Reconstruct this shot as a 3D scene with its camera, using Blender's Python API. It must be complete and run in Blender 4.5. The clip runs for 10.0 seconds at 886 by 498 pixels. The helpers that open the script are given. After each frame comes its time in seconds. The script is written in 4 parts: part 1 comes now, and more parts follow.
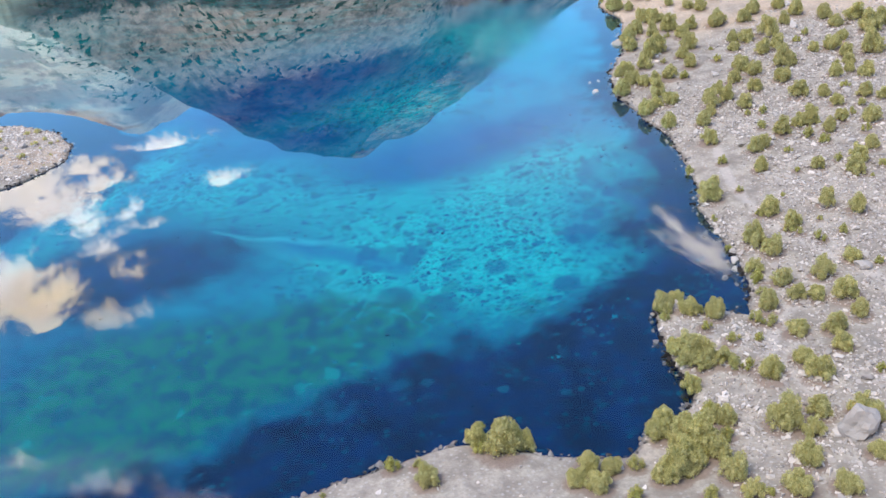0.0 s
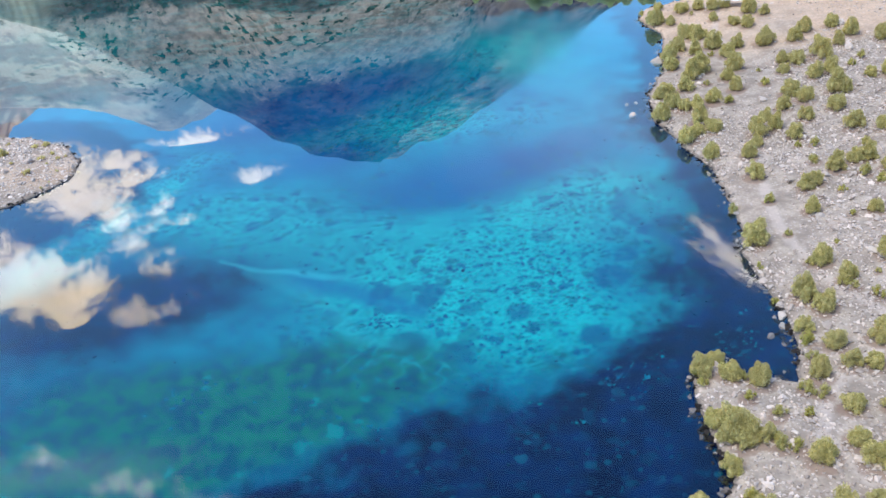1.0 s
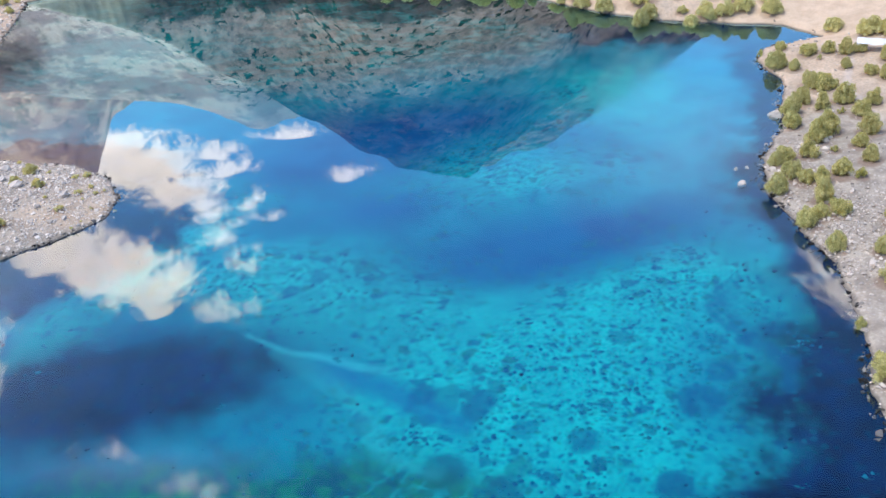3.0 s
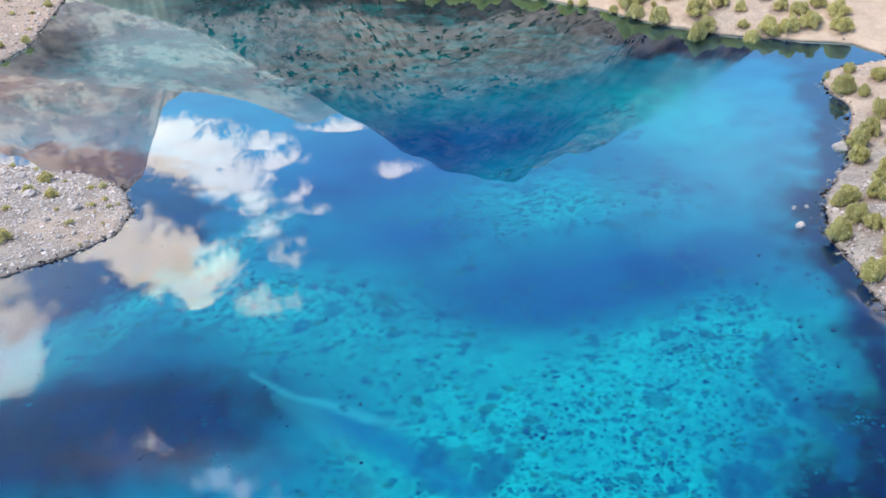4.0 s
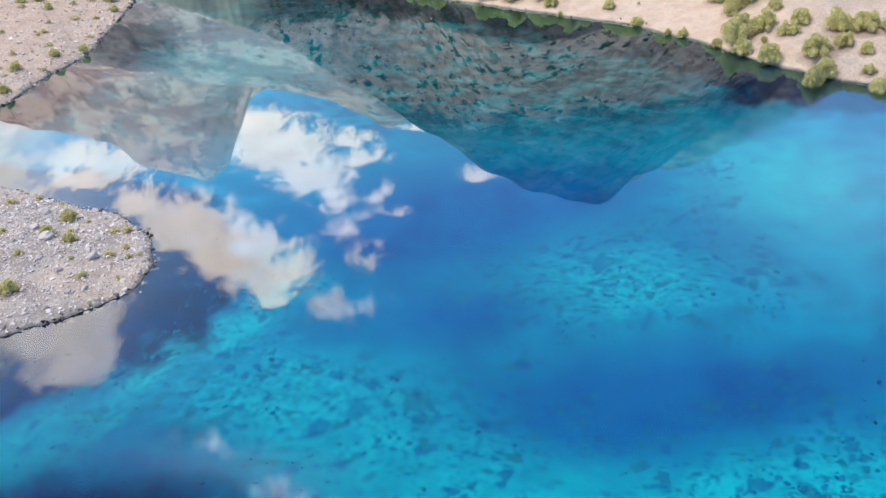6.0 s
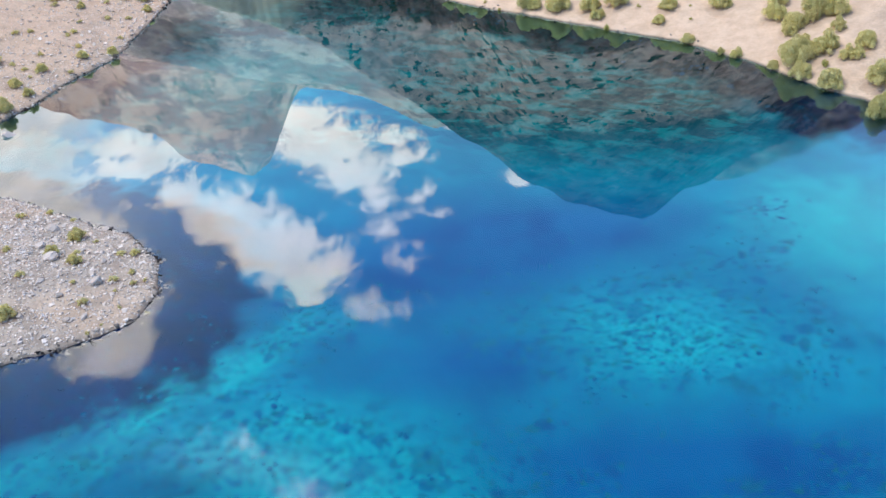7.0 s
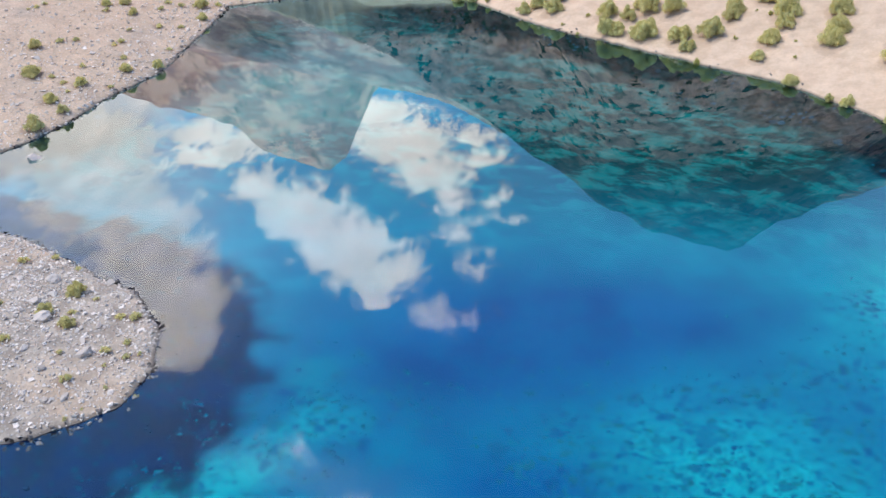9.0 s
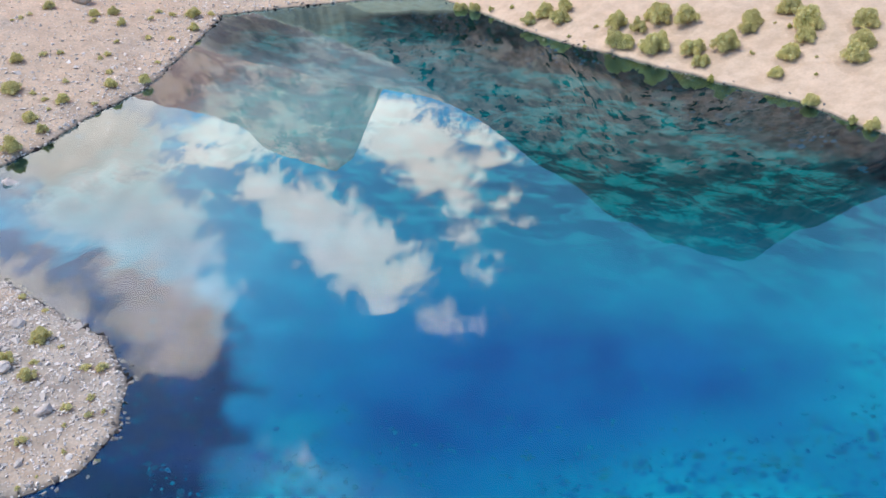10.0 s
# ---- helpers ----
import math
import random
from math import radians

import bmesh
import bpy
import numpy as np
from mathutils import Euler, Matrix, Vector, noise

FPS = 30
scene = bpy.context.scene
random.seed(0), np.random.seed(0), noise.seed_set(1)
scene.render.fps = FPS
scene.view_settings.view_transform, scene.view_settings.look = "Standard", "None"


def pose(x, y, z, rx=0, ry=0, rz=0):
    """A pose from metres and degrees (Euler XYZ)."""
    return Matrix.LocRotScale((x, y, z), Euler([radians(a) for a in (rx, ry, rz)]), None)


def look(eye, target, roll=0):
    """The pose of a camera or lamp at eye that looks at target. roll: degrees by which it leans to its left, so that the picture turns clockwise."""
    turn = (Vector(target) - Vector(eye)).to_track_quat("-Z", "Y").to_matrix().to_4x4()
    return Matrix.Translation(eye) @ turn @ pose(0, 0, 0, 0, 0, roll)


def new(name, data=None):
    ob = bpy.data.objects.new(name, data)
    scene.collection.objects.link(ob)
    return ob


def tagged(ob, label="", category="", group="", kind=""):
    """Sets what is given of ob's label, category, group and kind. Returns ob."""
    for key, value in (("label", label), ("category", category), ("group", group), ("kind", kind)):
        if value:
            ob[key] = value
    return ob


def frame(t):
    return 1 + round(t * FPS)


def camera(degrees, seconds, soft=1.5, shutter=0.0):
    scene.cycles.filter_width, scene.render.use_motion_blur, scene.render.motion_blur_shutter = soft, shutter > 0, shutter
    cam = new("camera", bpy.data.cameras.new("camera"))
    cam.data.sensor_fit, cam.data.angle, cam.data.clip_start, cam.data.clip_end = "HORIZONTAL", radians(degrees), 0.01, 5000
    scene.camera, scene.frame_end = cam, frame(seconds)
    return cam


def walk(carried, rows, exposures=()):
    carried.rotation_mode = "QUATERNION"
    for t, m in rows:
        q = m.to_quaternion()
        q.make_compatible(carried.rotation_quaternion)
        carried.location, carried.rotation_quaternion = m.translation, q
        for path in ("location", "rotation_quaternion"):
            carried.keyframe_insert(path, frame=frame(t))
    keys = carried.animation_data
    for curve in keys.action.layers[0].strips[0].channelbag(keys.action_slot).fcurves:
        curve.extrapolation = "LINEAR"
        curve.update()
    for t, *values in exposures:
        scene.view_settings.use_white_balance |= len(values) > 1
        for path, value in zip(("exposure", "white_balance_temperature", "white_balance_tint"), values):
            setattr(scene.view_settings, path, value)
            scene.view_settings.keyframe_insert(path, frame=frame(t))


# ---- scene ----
cam = camera(51.7, 10.0)
PATH = [
    (0, (1.32, 0.23, 52.101), (1.153, 1.921, 51.047), -6.0),
    (0.5, (1.806, 4.655, 52.004), (1.621, 6.343, 50.948), -6.0),
    (1, (2.233, 9.202, 51.883), (1.994, 10.884, 50.827), -5.9),
    (1.5, (2.633, 13.784, 51.737), (2.34, 15.457, 50.683), -5.7),
    (2, (2.954, 18.37, 51.582), (2.609, 20.034, 50.528), -5.5),
    (2.5, (3.256, 22.948, 51.463), (2.863, 24.602, 50.408), -5.5),
    (2.7, (3.372, 24.786, 51.425), (2.959, 26.437, 50.374), -5.7),
    (4, (3.994, 36.762, 50.918), (3.446, 38.371, 49.864), -5.6),
    (4.5, (3.76, 41.321, 50.775), (3.164, 42.913, 49.721), -5.6),
    (5, (3.3, 45.623, 50.695), (2.659, 47.198, 49.641), -5.5),
    (5.5, (2.65, 49.944, 50.669), (1.967, 51.501, 49.615), -5.4),
    (5.7, (2.373, 51.656, 50.658), (1.674, 53.206, 49.604), -5.5),
    (7, (0.657, 62.553, 50.515), (-0.152, 64.047, 49.459), -5.2),
    (7.5, (-0.241, 66.636, 50.44), (-1.09, 68.106, 49.385), -5.2),
    (8, (-1.319, 70.785, 50.343), (-2.209, 72.232, 49.287), -5.1),
    (8.5, (-2.518, 74.933, 50.265), (-3.444, 76.355, 49.207), -5.1),
    (9, (-3.787, 79.0, 50.232), (-4.743, 80.4, 49.171), -5.1),
    (9.5, (-5.144, 83.034, 50.231), (-6.114, 84.422, 49.166), -5.3),
    (10, (-6.632, 87.023, 50.281), (-7.606, 88.403, 49.211), -5.5),
]
walk(cam, [(t, look(eye, target, roll)) for t, eye, target, roll in PATH], [(0.0, 0.30), (5.0, 0.27), (10.0, 0.19)])


# ---- world and light ----
SUN_AZ, SUN_EL = 240.0, 64.0  # degrees clockwise from +y, degrees up
world = bpy.data.worlds.new("sky")
scene.world = world
world.use_nodes = True
wn = world.node_tree
sky = wn.nodes.new("ShaderNodeTexSky")
sky.sky_type = "NISHITA"
sky.sun_disc = False
sky.sun_elevation = radians(SUN_EL)
sky.sun_rotation = radians(SUN_AZ)
sky.altitude = 2700
sky.ozone_density = 1.3
sky.dust_density = 0.8
background = wn.nodes["Background"]
background.inputs["Strength"].default_value = 0.30
wn.links.new(sky.outputs[0], background.inputs[0])
sun_data = bpy.data.lights.new("sun", "SUN")
sun_data.energy, sun_data.angle, sun_data.color = 2.5, radians(32.0), (1.0, 0.90, 0.78)
sun = new("sun", sun_data)
sun_way = Vector((math.sin(radians(SUN_AZ)) * math.cos(radians(SUN_EL)), math.cos(radians(SUN_AZ)) * math.cos(radians(SUN_EL)), math.sin(radians(SUN_EL))))
sun.matrix_world = look(sun_way * 100, (0, 0, 0))


# ---- plan of the lake ----
EAST_SHORE = [(-60, 28), (-35, 42), (-16, 49), (-12, 51), (-7, 53), (-4, 54), (0, 53), (4, 52), (9, 52), (10.5, 54), (13, 56), (15, 58), (15, 60),
              (14, 63), (13.5, 68), (14, 71.5), (16, 72), (19, 70.3), (22, 69.5), (23, 73), (23, 80), (22, 84), (21, 89), (22, 95), (22, 101),
              (21, 108), (19, 113), (18, 118), (16, 122), (16, 131), (19, 139), (19.5, 148), (20.5, 155), (17.5, 163), (19, 168), (28, 173)]
NORTH_SHORE = [(23, 179), (15, 180), (4, 182), (-8, 188), (-18, 195), (-30, 201), (-51, 206), (-71, 211), (-86, 218), (-97, 223), (-112, 217), (-123, 209)]
WEST_SHORE = [(-132, 202), (-127, 192), (-122, 180), (-118, 171), (-118, 162), (-116, 151), (-116, 146), (-117, 141), (-128, 137), (-140, 133), (-110, 127),
              (-92, 127), (-84, 126), (-73, 125), (-66, 122), (-62, 117), (-61, 112), (-64, 107), (-69, 102), (-80, 96), (-100, 90), (-125, 75), (-120, 45), (-90, 30)]
LAKE = np.array(EAST_SHORE + NORTH_SHORE + WEST_SHORE, float)


# places of the junipers: x, y, half width
EAST_FAR_BUSHES_A = [(19.8, 159.1, 1.5), (23.8, 151.5, 1.6), (25.9, 150.4, 1.3), (21.9, 145.9, 1.4), (20.4, 142.8, 1.4), (24.2, 143.4, 1.0), (26.3, 141.9, 0.6), (30.2,
    143.9, 1.1), (28.5, 141.2, 1.3), (28.5, 135.4, 1.5), (23.9, 135.8, 1.4), (20.1, 138.8, 1.2), (22.2, 133.6, 1.3), (26.7, 131.6, 1.1), (27.3, 127.7,
    1.2), (23.9, 130.5, 0.7), (18.3, 129.2, 1.3), (21.0, 129.7, 1.2), (17.1, 128.1, 1.0), (18.7, 125.1, 1.3), (21.6, 123.0, 1.0), (19.9, 123.5, 1.1),
    (23.8, 124.7, 1.3), (25.7, 124.0, 0.8), (16.7, 121.6, 1.4), (21.4, 119.4, 1.2), (22.5, 116.6, 1.2), (20.6, 116.2, 1.1), (19.2, 114.6, 1.3), (21.3,
    110.2, 1.1)]
EAST_FAR_BUSHES_B = [(34.4, 144.0, 1.5), (38.5, 143.6, 1.3), (40.6, 146.9, 1.4), (41.5, 142.7, 0.6), (43.5, 139.8, 0.9), (46.0, 143.1, 1.4), (44.4, 147.3, 1.2), (36.6,
    134.8, 1.4), (34.3, 131.7, 1.0), (34.9, 135.6, 1.0), (31.1, 128.5, 0.8), (31.3, 133.2, 0.4), (40.0, 135.9, 1.6), (33.5, 124.5, 1.4), (34.7, 122.0,
    1.3), (31.9, 120.6, 1.1), (37.6, 128.8, 1.1), (40.1, 130.0, 1.3), (43.1, 131.8, 0.7), (45.1, 134.3, 0.8), (44.1, 126.9, 0.9), (39.0, 123.5, 1.4),
    (40.1, 123.4, 1.0), (37.8, 118.5, 1.3), (33.6, 116.8, 1.0), (38.2, 112.7, 1.3), (40.9, 111.3, 1.0), (46.6, 127.1, 1.5), (47.6, 124.0, 1.0), (49.1,
    130.1, 1.0)]
EAST_FAR_BUSHES_C = [(51.0, 123.9, 1.6), (47.2, 121.4, 1.0), (47.6, 116.1, 1.1), (44.0, 117.2, 1.1), (46.2, 118.0, 0.9), (45.2, 120.3, 0.7), (44.1, 113.3, 0.8), (29.1,
    118.0, 0.9), (27.6, 114.3, 1.3), (29.7, 115.4, 1.0), (27.0, 111.7, 0.9), (31.5, 112.5, 1.2), (31.2, 110.1, 0.5), (49.7, 140.5, 1.4), (50.0, 136.0,
    1.3), (53.3, 137.5, 1.7), (53.4, 131.8, 1.7), (55.8, 134.0, 1.4), (0.3, 180.0, 1.8), (18.3, 164.6, 0.7), (21.1, 165.6, 1.0), (20.3, 159.6, 1.5),
    (22.3, 157.7, 1.0), (24.7, 162.2, 1.4), (25.9, 160.0, 0.5), (27.2, 161.9, 1.1), (29.4, 160.8, 1.3), (31.1, 161.0, 1.1), (31.4, 153.5, 1.1), (28.8,
    156.1, 0.9)]
EAST_FAR_BUSHES_D = [(33.2, 151.8, 1.2), (34.7, 157.9, 1.4), (36.6, 156.0, 0.9), (33.8, 143.2, 1.4), (25.0, 150.1, 1.5), (27.0, 145.5, 1.5)]
EAST_MID_BUSHES_A = [(45.2, 109.6, 1.0), (44.0, 107.0, 0.8), (41.6, 108.5, 1.0), (43.8, 102.6, 1.3), (40.8, 104.0, 0.9), (42.4, 105.2, 0.6), (38.3, 108.4, 0.7), (25.5,
    109.1, 1.0), (25.2, 104.2, 1.2), (33.0, 109.8, 0.7), (32.0, 105.8, 0.8), (33.8, 103.4, 1.0), (36.0, 104.8, 0.9), (37.6, 104.9, 1.0), (36.3, 101.8,
    0.8), (38.8, 102.2, 1.0), (37.6, 99.8, 0.8), (29.8, 100.2, 0.9), (31.0, 100.9, 0.9), (33.2, 98.7, 0.6), (25.6, 98.2, 0.7), (35.2, 93.9, 0.9), (37.5,
    94.6, 0.6), (39.4, 94.0, 1.2), (41.7, 96.3, 1.0), (42.5, 100.4, 0.7), (38.3, 91.2, 1.1), (29.3, 95.4, 1.0), (32.9, 93.8, 0.5), (47.2, 108.4, 0.9)]
EAST_MID_BUSHES_B = [(41.5, 92.0, 0.7), (21.8, 97.9, 0.7), (22.6, 90.7, 1.5), (26.0, 91.3, 0.5), (27.8, 85.9, 1.1), (26.8, 85.8, 0.6), (30.0, 88.6, 0.4), (29.5, 82.9,
    0.9), (29.7, 81.5, 0.7), (28.8, 82.2, 0.7), (32.2, 83.2, 0.4), (31.2, 79.8, 0.8), (33.7, 85.7, 1.0), (36.1, 84.0, 1.1), (39.6, 89.8, 0.3), (33.6,
    80.3, 0.6), (25.1, 80.7, 1.2), (26.4, 78.8, 1.1), (22.2, 86.1, 0.5), (22.6, 80.8, 0.5)]
EAST_NEAR_BUSHES_A = [(33.0, 75.8, 1.0), (29.7, 73.9, 1.2), (24.0, 76.1, 0.9), (23.8, 74.3, 0.8), (25.9, 73.5, 1.0), (30.6, 69.9, 1.3), (35.1, 74.5, 0.5), (26.5, 70.6,
    0.9), (28.1, 70.3, 0.9), (23.8, 71.8, 0.8), (15.6, 72.2, 0.9), (14.0, 70.2, 0.8), (16.4, 69.8, 1.0), (14.2, 68.9, 0.6), (17.6, 69.6, 0.6), (18.9,
    68.9, 1.1), (17.5, 66.7, 0.7), (14.5, 64.9, 0.8), (15.6, 63.2, 1.5), (15.0, 62.3, 1.0), (16.3, 61.7, 0.9), (18.0, 62.1, 0.9), (15.1, 60.0, 0.8),
    (18.8, 61.3, 0.8), (19.9, 60.9, 0.7), (19.3, 64.5, 0.8), (21.6, 64.4, 0.5), (21.4, 59.6, 1.2), (22.3, 67.8, 0.8), (23.7, 69.7, 1.1)]
EAST_NEAR_BUSHES_B = [(23.4, 67.2, 0.8), (25.0, 65.2, 1.1), (28.1, 65.1, 1.0), (27.9, 62.5, 0.9), (24.2, 61.1, 1.0), (24.8, 58.7, 1.2), (30.9, 67.0, 1.0), (29.7, 58.8,
    0.5), (15.7, 56.4, 0.7), (16.7, 54.8, 1.0), (16.3, 52.8, 0.8), (12.1, 55.7, 1.1), (11.1, 53.8, 0.8), (13.2, 53.5, 1.2), (14.5, 51.4, 1.1), (13.3,
    49.7, 1.1), (11.8, 48.9, 1.2), (15.4, 50.5, 0.9), (15.9, 48.4, 1.1), (10.9, 48.7, 0.9), (20.8, 53.6, 1.4), (23.6, 54.5, 1.1), (22.5, 52.2, 0.9),
    (21.4, 49.3, 1.2), (26.6, 54.1, 1.1), (27.4, 53.4, 0.9), (26.2, 49.4, 0.9), (23.1, 46.4, 1.1), (19.8, 46.3, 1.2), (16.7, 46.3, 0.9)]
EAST_NEAR_BUSHES_C = [(13.8, 46.2, 0.8), (17.9, 46.1, 0.4), (-9.5, 51.2, 0.8), (-7.4, 51.2, 0.6), (-6.5, 49.4, 1.1), (-2.6, 56.0, 0.6), (-3.0, 54.2, 1.0), (-0.8, 53.1,
    1.8), (0.8, 53.6, 1.1), (-2.6, 52.8, 0.7), (5.6, 50.3, 1.1), (7.4, 50.1, 0.9), (4.6, 48.8, 0.9), (6.2, 48.2, 1.1), (9.1, 50.4, 0.8), (8.6, 46.6, 0.8),
    (-14.5, 48.4, 0.3), (2.9, 52.7, 0.2)]
NORTH_BUSHES_A = [(-91.1, 219.0, 1.2), (-88.2, 218.9, 1.0), (-84.6, 218.1, 0.8), (-80.9, 218.9, 0.5), (-75.4, 214.5, 1.4), (-73.5, 216.7, 1.6), (-70.1, 214.9, 1.7),
    (-70.5, 217.8, 1.4), (-63.3, 213.8, 0.5), (-66.6, 211.0, 0.5), (-63.0, 209.0, 0.4), (-60.2, 214.1, 1.6), (-56.2, 213.3, 1.3), (-54.4, 216.5, 2.0),
    (-50.0, 216.2, 2.0), (-58.2, 209.6, 1.6), (-56.3, 209.2, 1.3), (-52.0, 209.2, 2.1), (-52.5, 208.4, 1.3), (-46.4, 208.9, 1.7), (-44.3, 206.4, 1.2),
    (-42.1, 210.0, 1.9), (-40.5, 216.2, 1.6), (-40.4, 214.6, 1.3), (-38.2, 209.3, 0.5), (-33.0, 208.8, 1.6), (-32.1, 212.8, 1.3), (-35.0, 215.5, 0.5),
    (-37.2, 216.3, 0.3), (-33.6, 205.0, 1.1)]
NORTH_BUSHES_B = [(-41.8, 203.4, 0.7), (-28.7, 205.2, 0.4), (-29.6, 208.7, 0.3), (-32.9, 216.2, 2.1), (-36.2, 219.8, 1.8), (-25.0, 208.9, 1.8),
    (-24.8, 212.4, 1.7), (-25.6, 217.3, 1.9), (13.8, 182.0, 1.7), (15.3, 186.0, 1.4), (16.8, 183.0, 1.7), (21.0, 185.8, 1.7), (21.3, 181.9, 1.6),
    (18.0, 187.9, 1.4), (34.7, 169.6, 1.9), (36.9, 168.6, 1.9)]
NORTH_BUSHES_D = [(-27.9, 200.2, 1.2), (-19.9, 196.1, 1.0), (-22.2, 196.9, 0.8), (-2.7, 195.8, 1.5), (0.3, 187.7, 2.3), (-3.6, 193.2, 1.2), (2.6,
    193.5, 1.9), (6.1, 193.0, 1.8), (3.5, 189.4, 1.3), (6.6, 187.4, 1.0), (8.8, 192.5, 1.1), (10.3, 190.8, 1.2), (1.6, 182.9, 1.8), (7.1, 183.5, 1.0),
    (8.6, 180.2, 1.3), (10.9, 182.0, 1.9), (12.5, 187.6, 1.4), (11.7, 181.3, 0.9)]
NORTH_BUSHES_E = [(-16.3, 209.4, 1.7), (-16.1, 205.3, 1.8), (-12.9, 202.3, 1.8), (-13.3, 200.3, 1.2), (-10.4, 205.1, 2.4), (-8.1, 205.6, 2.2), (-10.9,
    203.6, 1.3), (-6.9, 200.5, 1.2), (-8.1, 195.4, 2.2), (-11.2, 193.3, 2.4), (-10.5, 195.7, 1.4), (-10.1, 189.9, 1.5), (-7.3, 191.6, 0.7), (-6.0,
    187.4, 1.8), (-4.9, 193.1, 1.2), (-14.1, 192.6, 0.9)]
NORTH_BUSHES_C = [(29.7, 174.1, 1.5), (33.0, 168.7, 1.5)]
WEST_BUSHES_A = [(-149.2, 179.6, 1.2), (-148.8, 175.2, 0.6), (-148.7, 173.4, 0.6), (-148.6, 171.7, 0.5), (-143.1, 183.5, 1.0), (-141.2, 185.9, 1.1), (-137.0, 183.8,
    0.9), (-141.1, 181.6, 0.8), (-136.1, 189.3, 0.8), (-137.7, 192.7, 0.8), (-135.3, 193.6, 0.8), (-133.8, 196.8, 1.4), (-129.2, 192.4, 1.1), (-132.5,
    199.8, 0.8), (-131.1, 183.8, 0.8), (-128.6, 186.5, 0.7), (-132.6, 178.7, 0.6), (-129.8, 174.5, 0.8), (-129.7, 172.7, 0.6), (-135.6, 167.2, 0.8),
    (-134.4, 169.3, 0.7), (-136.6, 163.3, 1.1), (-130.1, 157.1, 1.5), (-127.0, 164.0, 0.7), (-125.1, 170.3, 0.8), (-121.4, 167.5, 1.0), (-119.3, 172.1,
    1.0), (-123.0, 178.1, 0.6), (-122.8, 159.9, 1.1), (-127.6, 158.5, 0.6)]
WEST_BUSHES_B = [(-125.0, 158.5, 0.7), (-119.4, 162.4, 0.7), (-121.8, 153.4, 1.1), (-122.3, 157.0, 0.5), (-118.1, 152.6, 0.9), (-117.4, 147.1, 1.5)]
SPIT_BUSHES_A = [(-77.3, 121.5, 1.0), (-85.6, 125.4, 0.6), (-81.5, 125.1, 0.4), (-74.6, 121.7, 0.4), (-76.6, 117.5, 0.9), (-73.1, 117.2, 0.9), (-74.4, 118.7, 0.5),
    (-70.2, 120.9, 0.6), (-68.8, 121.5, 0.7), (-66.3, 118.3, 0.5), (-67.0, 116.3, 0.7), (-64.9, 116.8, 0.5), (-69.8, 113.7, 0.4), (-64.2, 117.8, 0.3),
    (-66.8, 111.8, 0.7), (-65.5, 114.9, 0.3), (-63.2, 113.0, 0.3), (-60.9, 114.1, 0.3), (-63.1, 110.3, 0.2), (-63.6, 108.8, 0.3), (-72.4, 107.2, 1.1),
    (-75.7, 112.4, 0.6), (-87.7, 123.1, 0.7), (-81.9, 116.0, 0.6)]
EAST_EDGE_BUSHES = [(14.3, 70.4, 1.0), (15.9, 72.5, 0.9), (16.7, 69.7, 1.0), (14.4, 64.3, 1.0), (15.8, 63.3, 1.3), (14.9, 59.5, 0.9), (16.8, 62.4, 0.9), (11.4, 53.8, 1.1), (12.7, 52.9, 1.0), (14.1, 52.1, 1.4), (12.9, 50.5, 1.2), (16.1, 54.9, 0.9)]
EAST = EAST_EDGE_BUSHES + EAST_FAR_BUSHES_A + EAST_FAR_BUSHES_B + EAST_FAR_BUSHES_C + EAST_FAR_BUSHES_D + EAST_MID_BUSHES_A + EAST_MID_BUSHES_B + EAST_NEAR_BUSHES_A + EAST_NEAR_BUSHES_B + EAST_NEAR_BUSHES_C
NORTH_SIDE = NORTH_BUSHES_A + NORTH_BUSHES_B + NORTH_BUSHES_C + NORTH_BUSHES_D + NORTH_BUSHES_E
WEST_SIDE = WEST_BUSHES_A + WEST_BUSHES_B
SPIT_SIDE = SPIT_BUSHES_A


def shore_distance(x, y):
    """Distance to the shoreline: positive on land, negative over water."""
    best = np.full(x.shape, 1e9)
    inside = np.zeros(x.shape, bool)
    for (ax, ay), (bx, by) in zip(LAKE, np.roll(LAKE, -1, 0)):
        dx, dy = bx - ax, by - ay
        k = np.clip(((x - ax) * dx + (y - ay) * dy) / (dx * dx + dy * dy), 0, 1)
        best = np.minimum(best, np.hypot(x - ax - k * dx, y - ay - k * dy))
        if by != ay:
            cross = (ay > y) != (by > y)
            inside ^= cross & (x < ax + (y - ay) * dx / dy)
    return np.where(inside, -best, best)


def step(a, b, v):
    k = np.clip((v - a) / (b - a), 0, 1)
    return k * k * (3 - 2 * k)


def blob(x, y, cx, cy, rx, ry, turn=0.0):
    c, s = math.cos(radians(turn)), math.sin(radians(turn))
    u, v = (x - cx) * c + (y - cy) * s, -(x - cx) * s + (y - cy) * c
    return np.exp(-((u / rx) ** 2 + (v / ry) ** 2))


WAVES = np.random.default_rng(7).uniform(-1, 1, (64, 4))


def rough(x, y, size, seed, octaves=4):
    """Smooth uneven field, about -1 to 1, with features of that size in metres."""
    total, weight = np.zeros(x.shape), 1.0
    for o in range(octaves):
        field = np.zeros(x.shape)
        for i in range(5):
            a, b, c, d = WAVES[(seed * 7 + o * 5 + i) % 64]
            n = math.hypot(a, b) + 0.15
            warp = 1.3 * np.sin(x / size * 0.7 * d + y / size * 0.6 * c + 3 * a)
            field += np.sin((x * a + y * b) / n * (1.5 + c) * 2.2 / size + 6.3 * d + warp)
        total += weight * field / 3.0
        size, weight = size * 0.47, weight * 0.5
    return total / 1.8


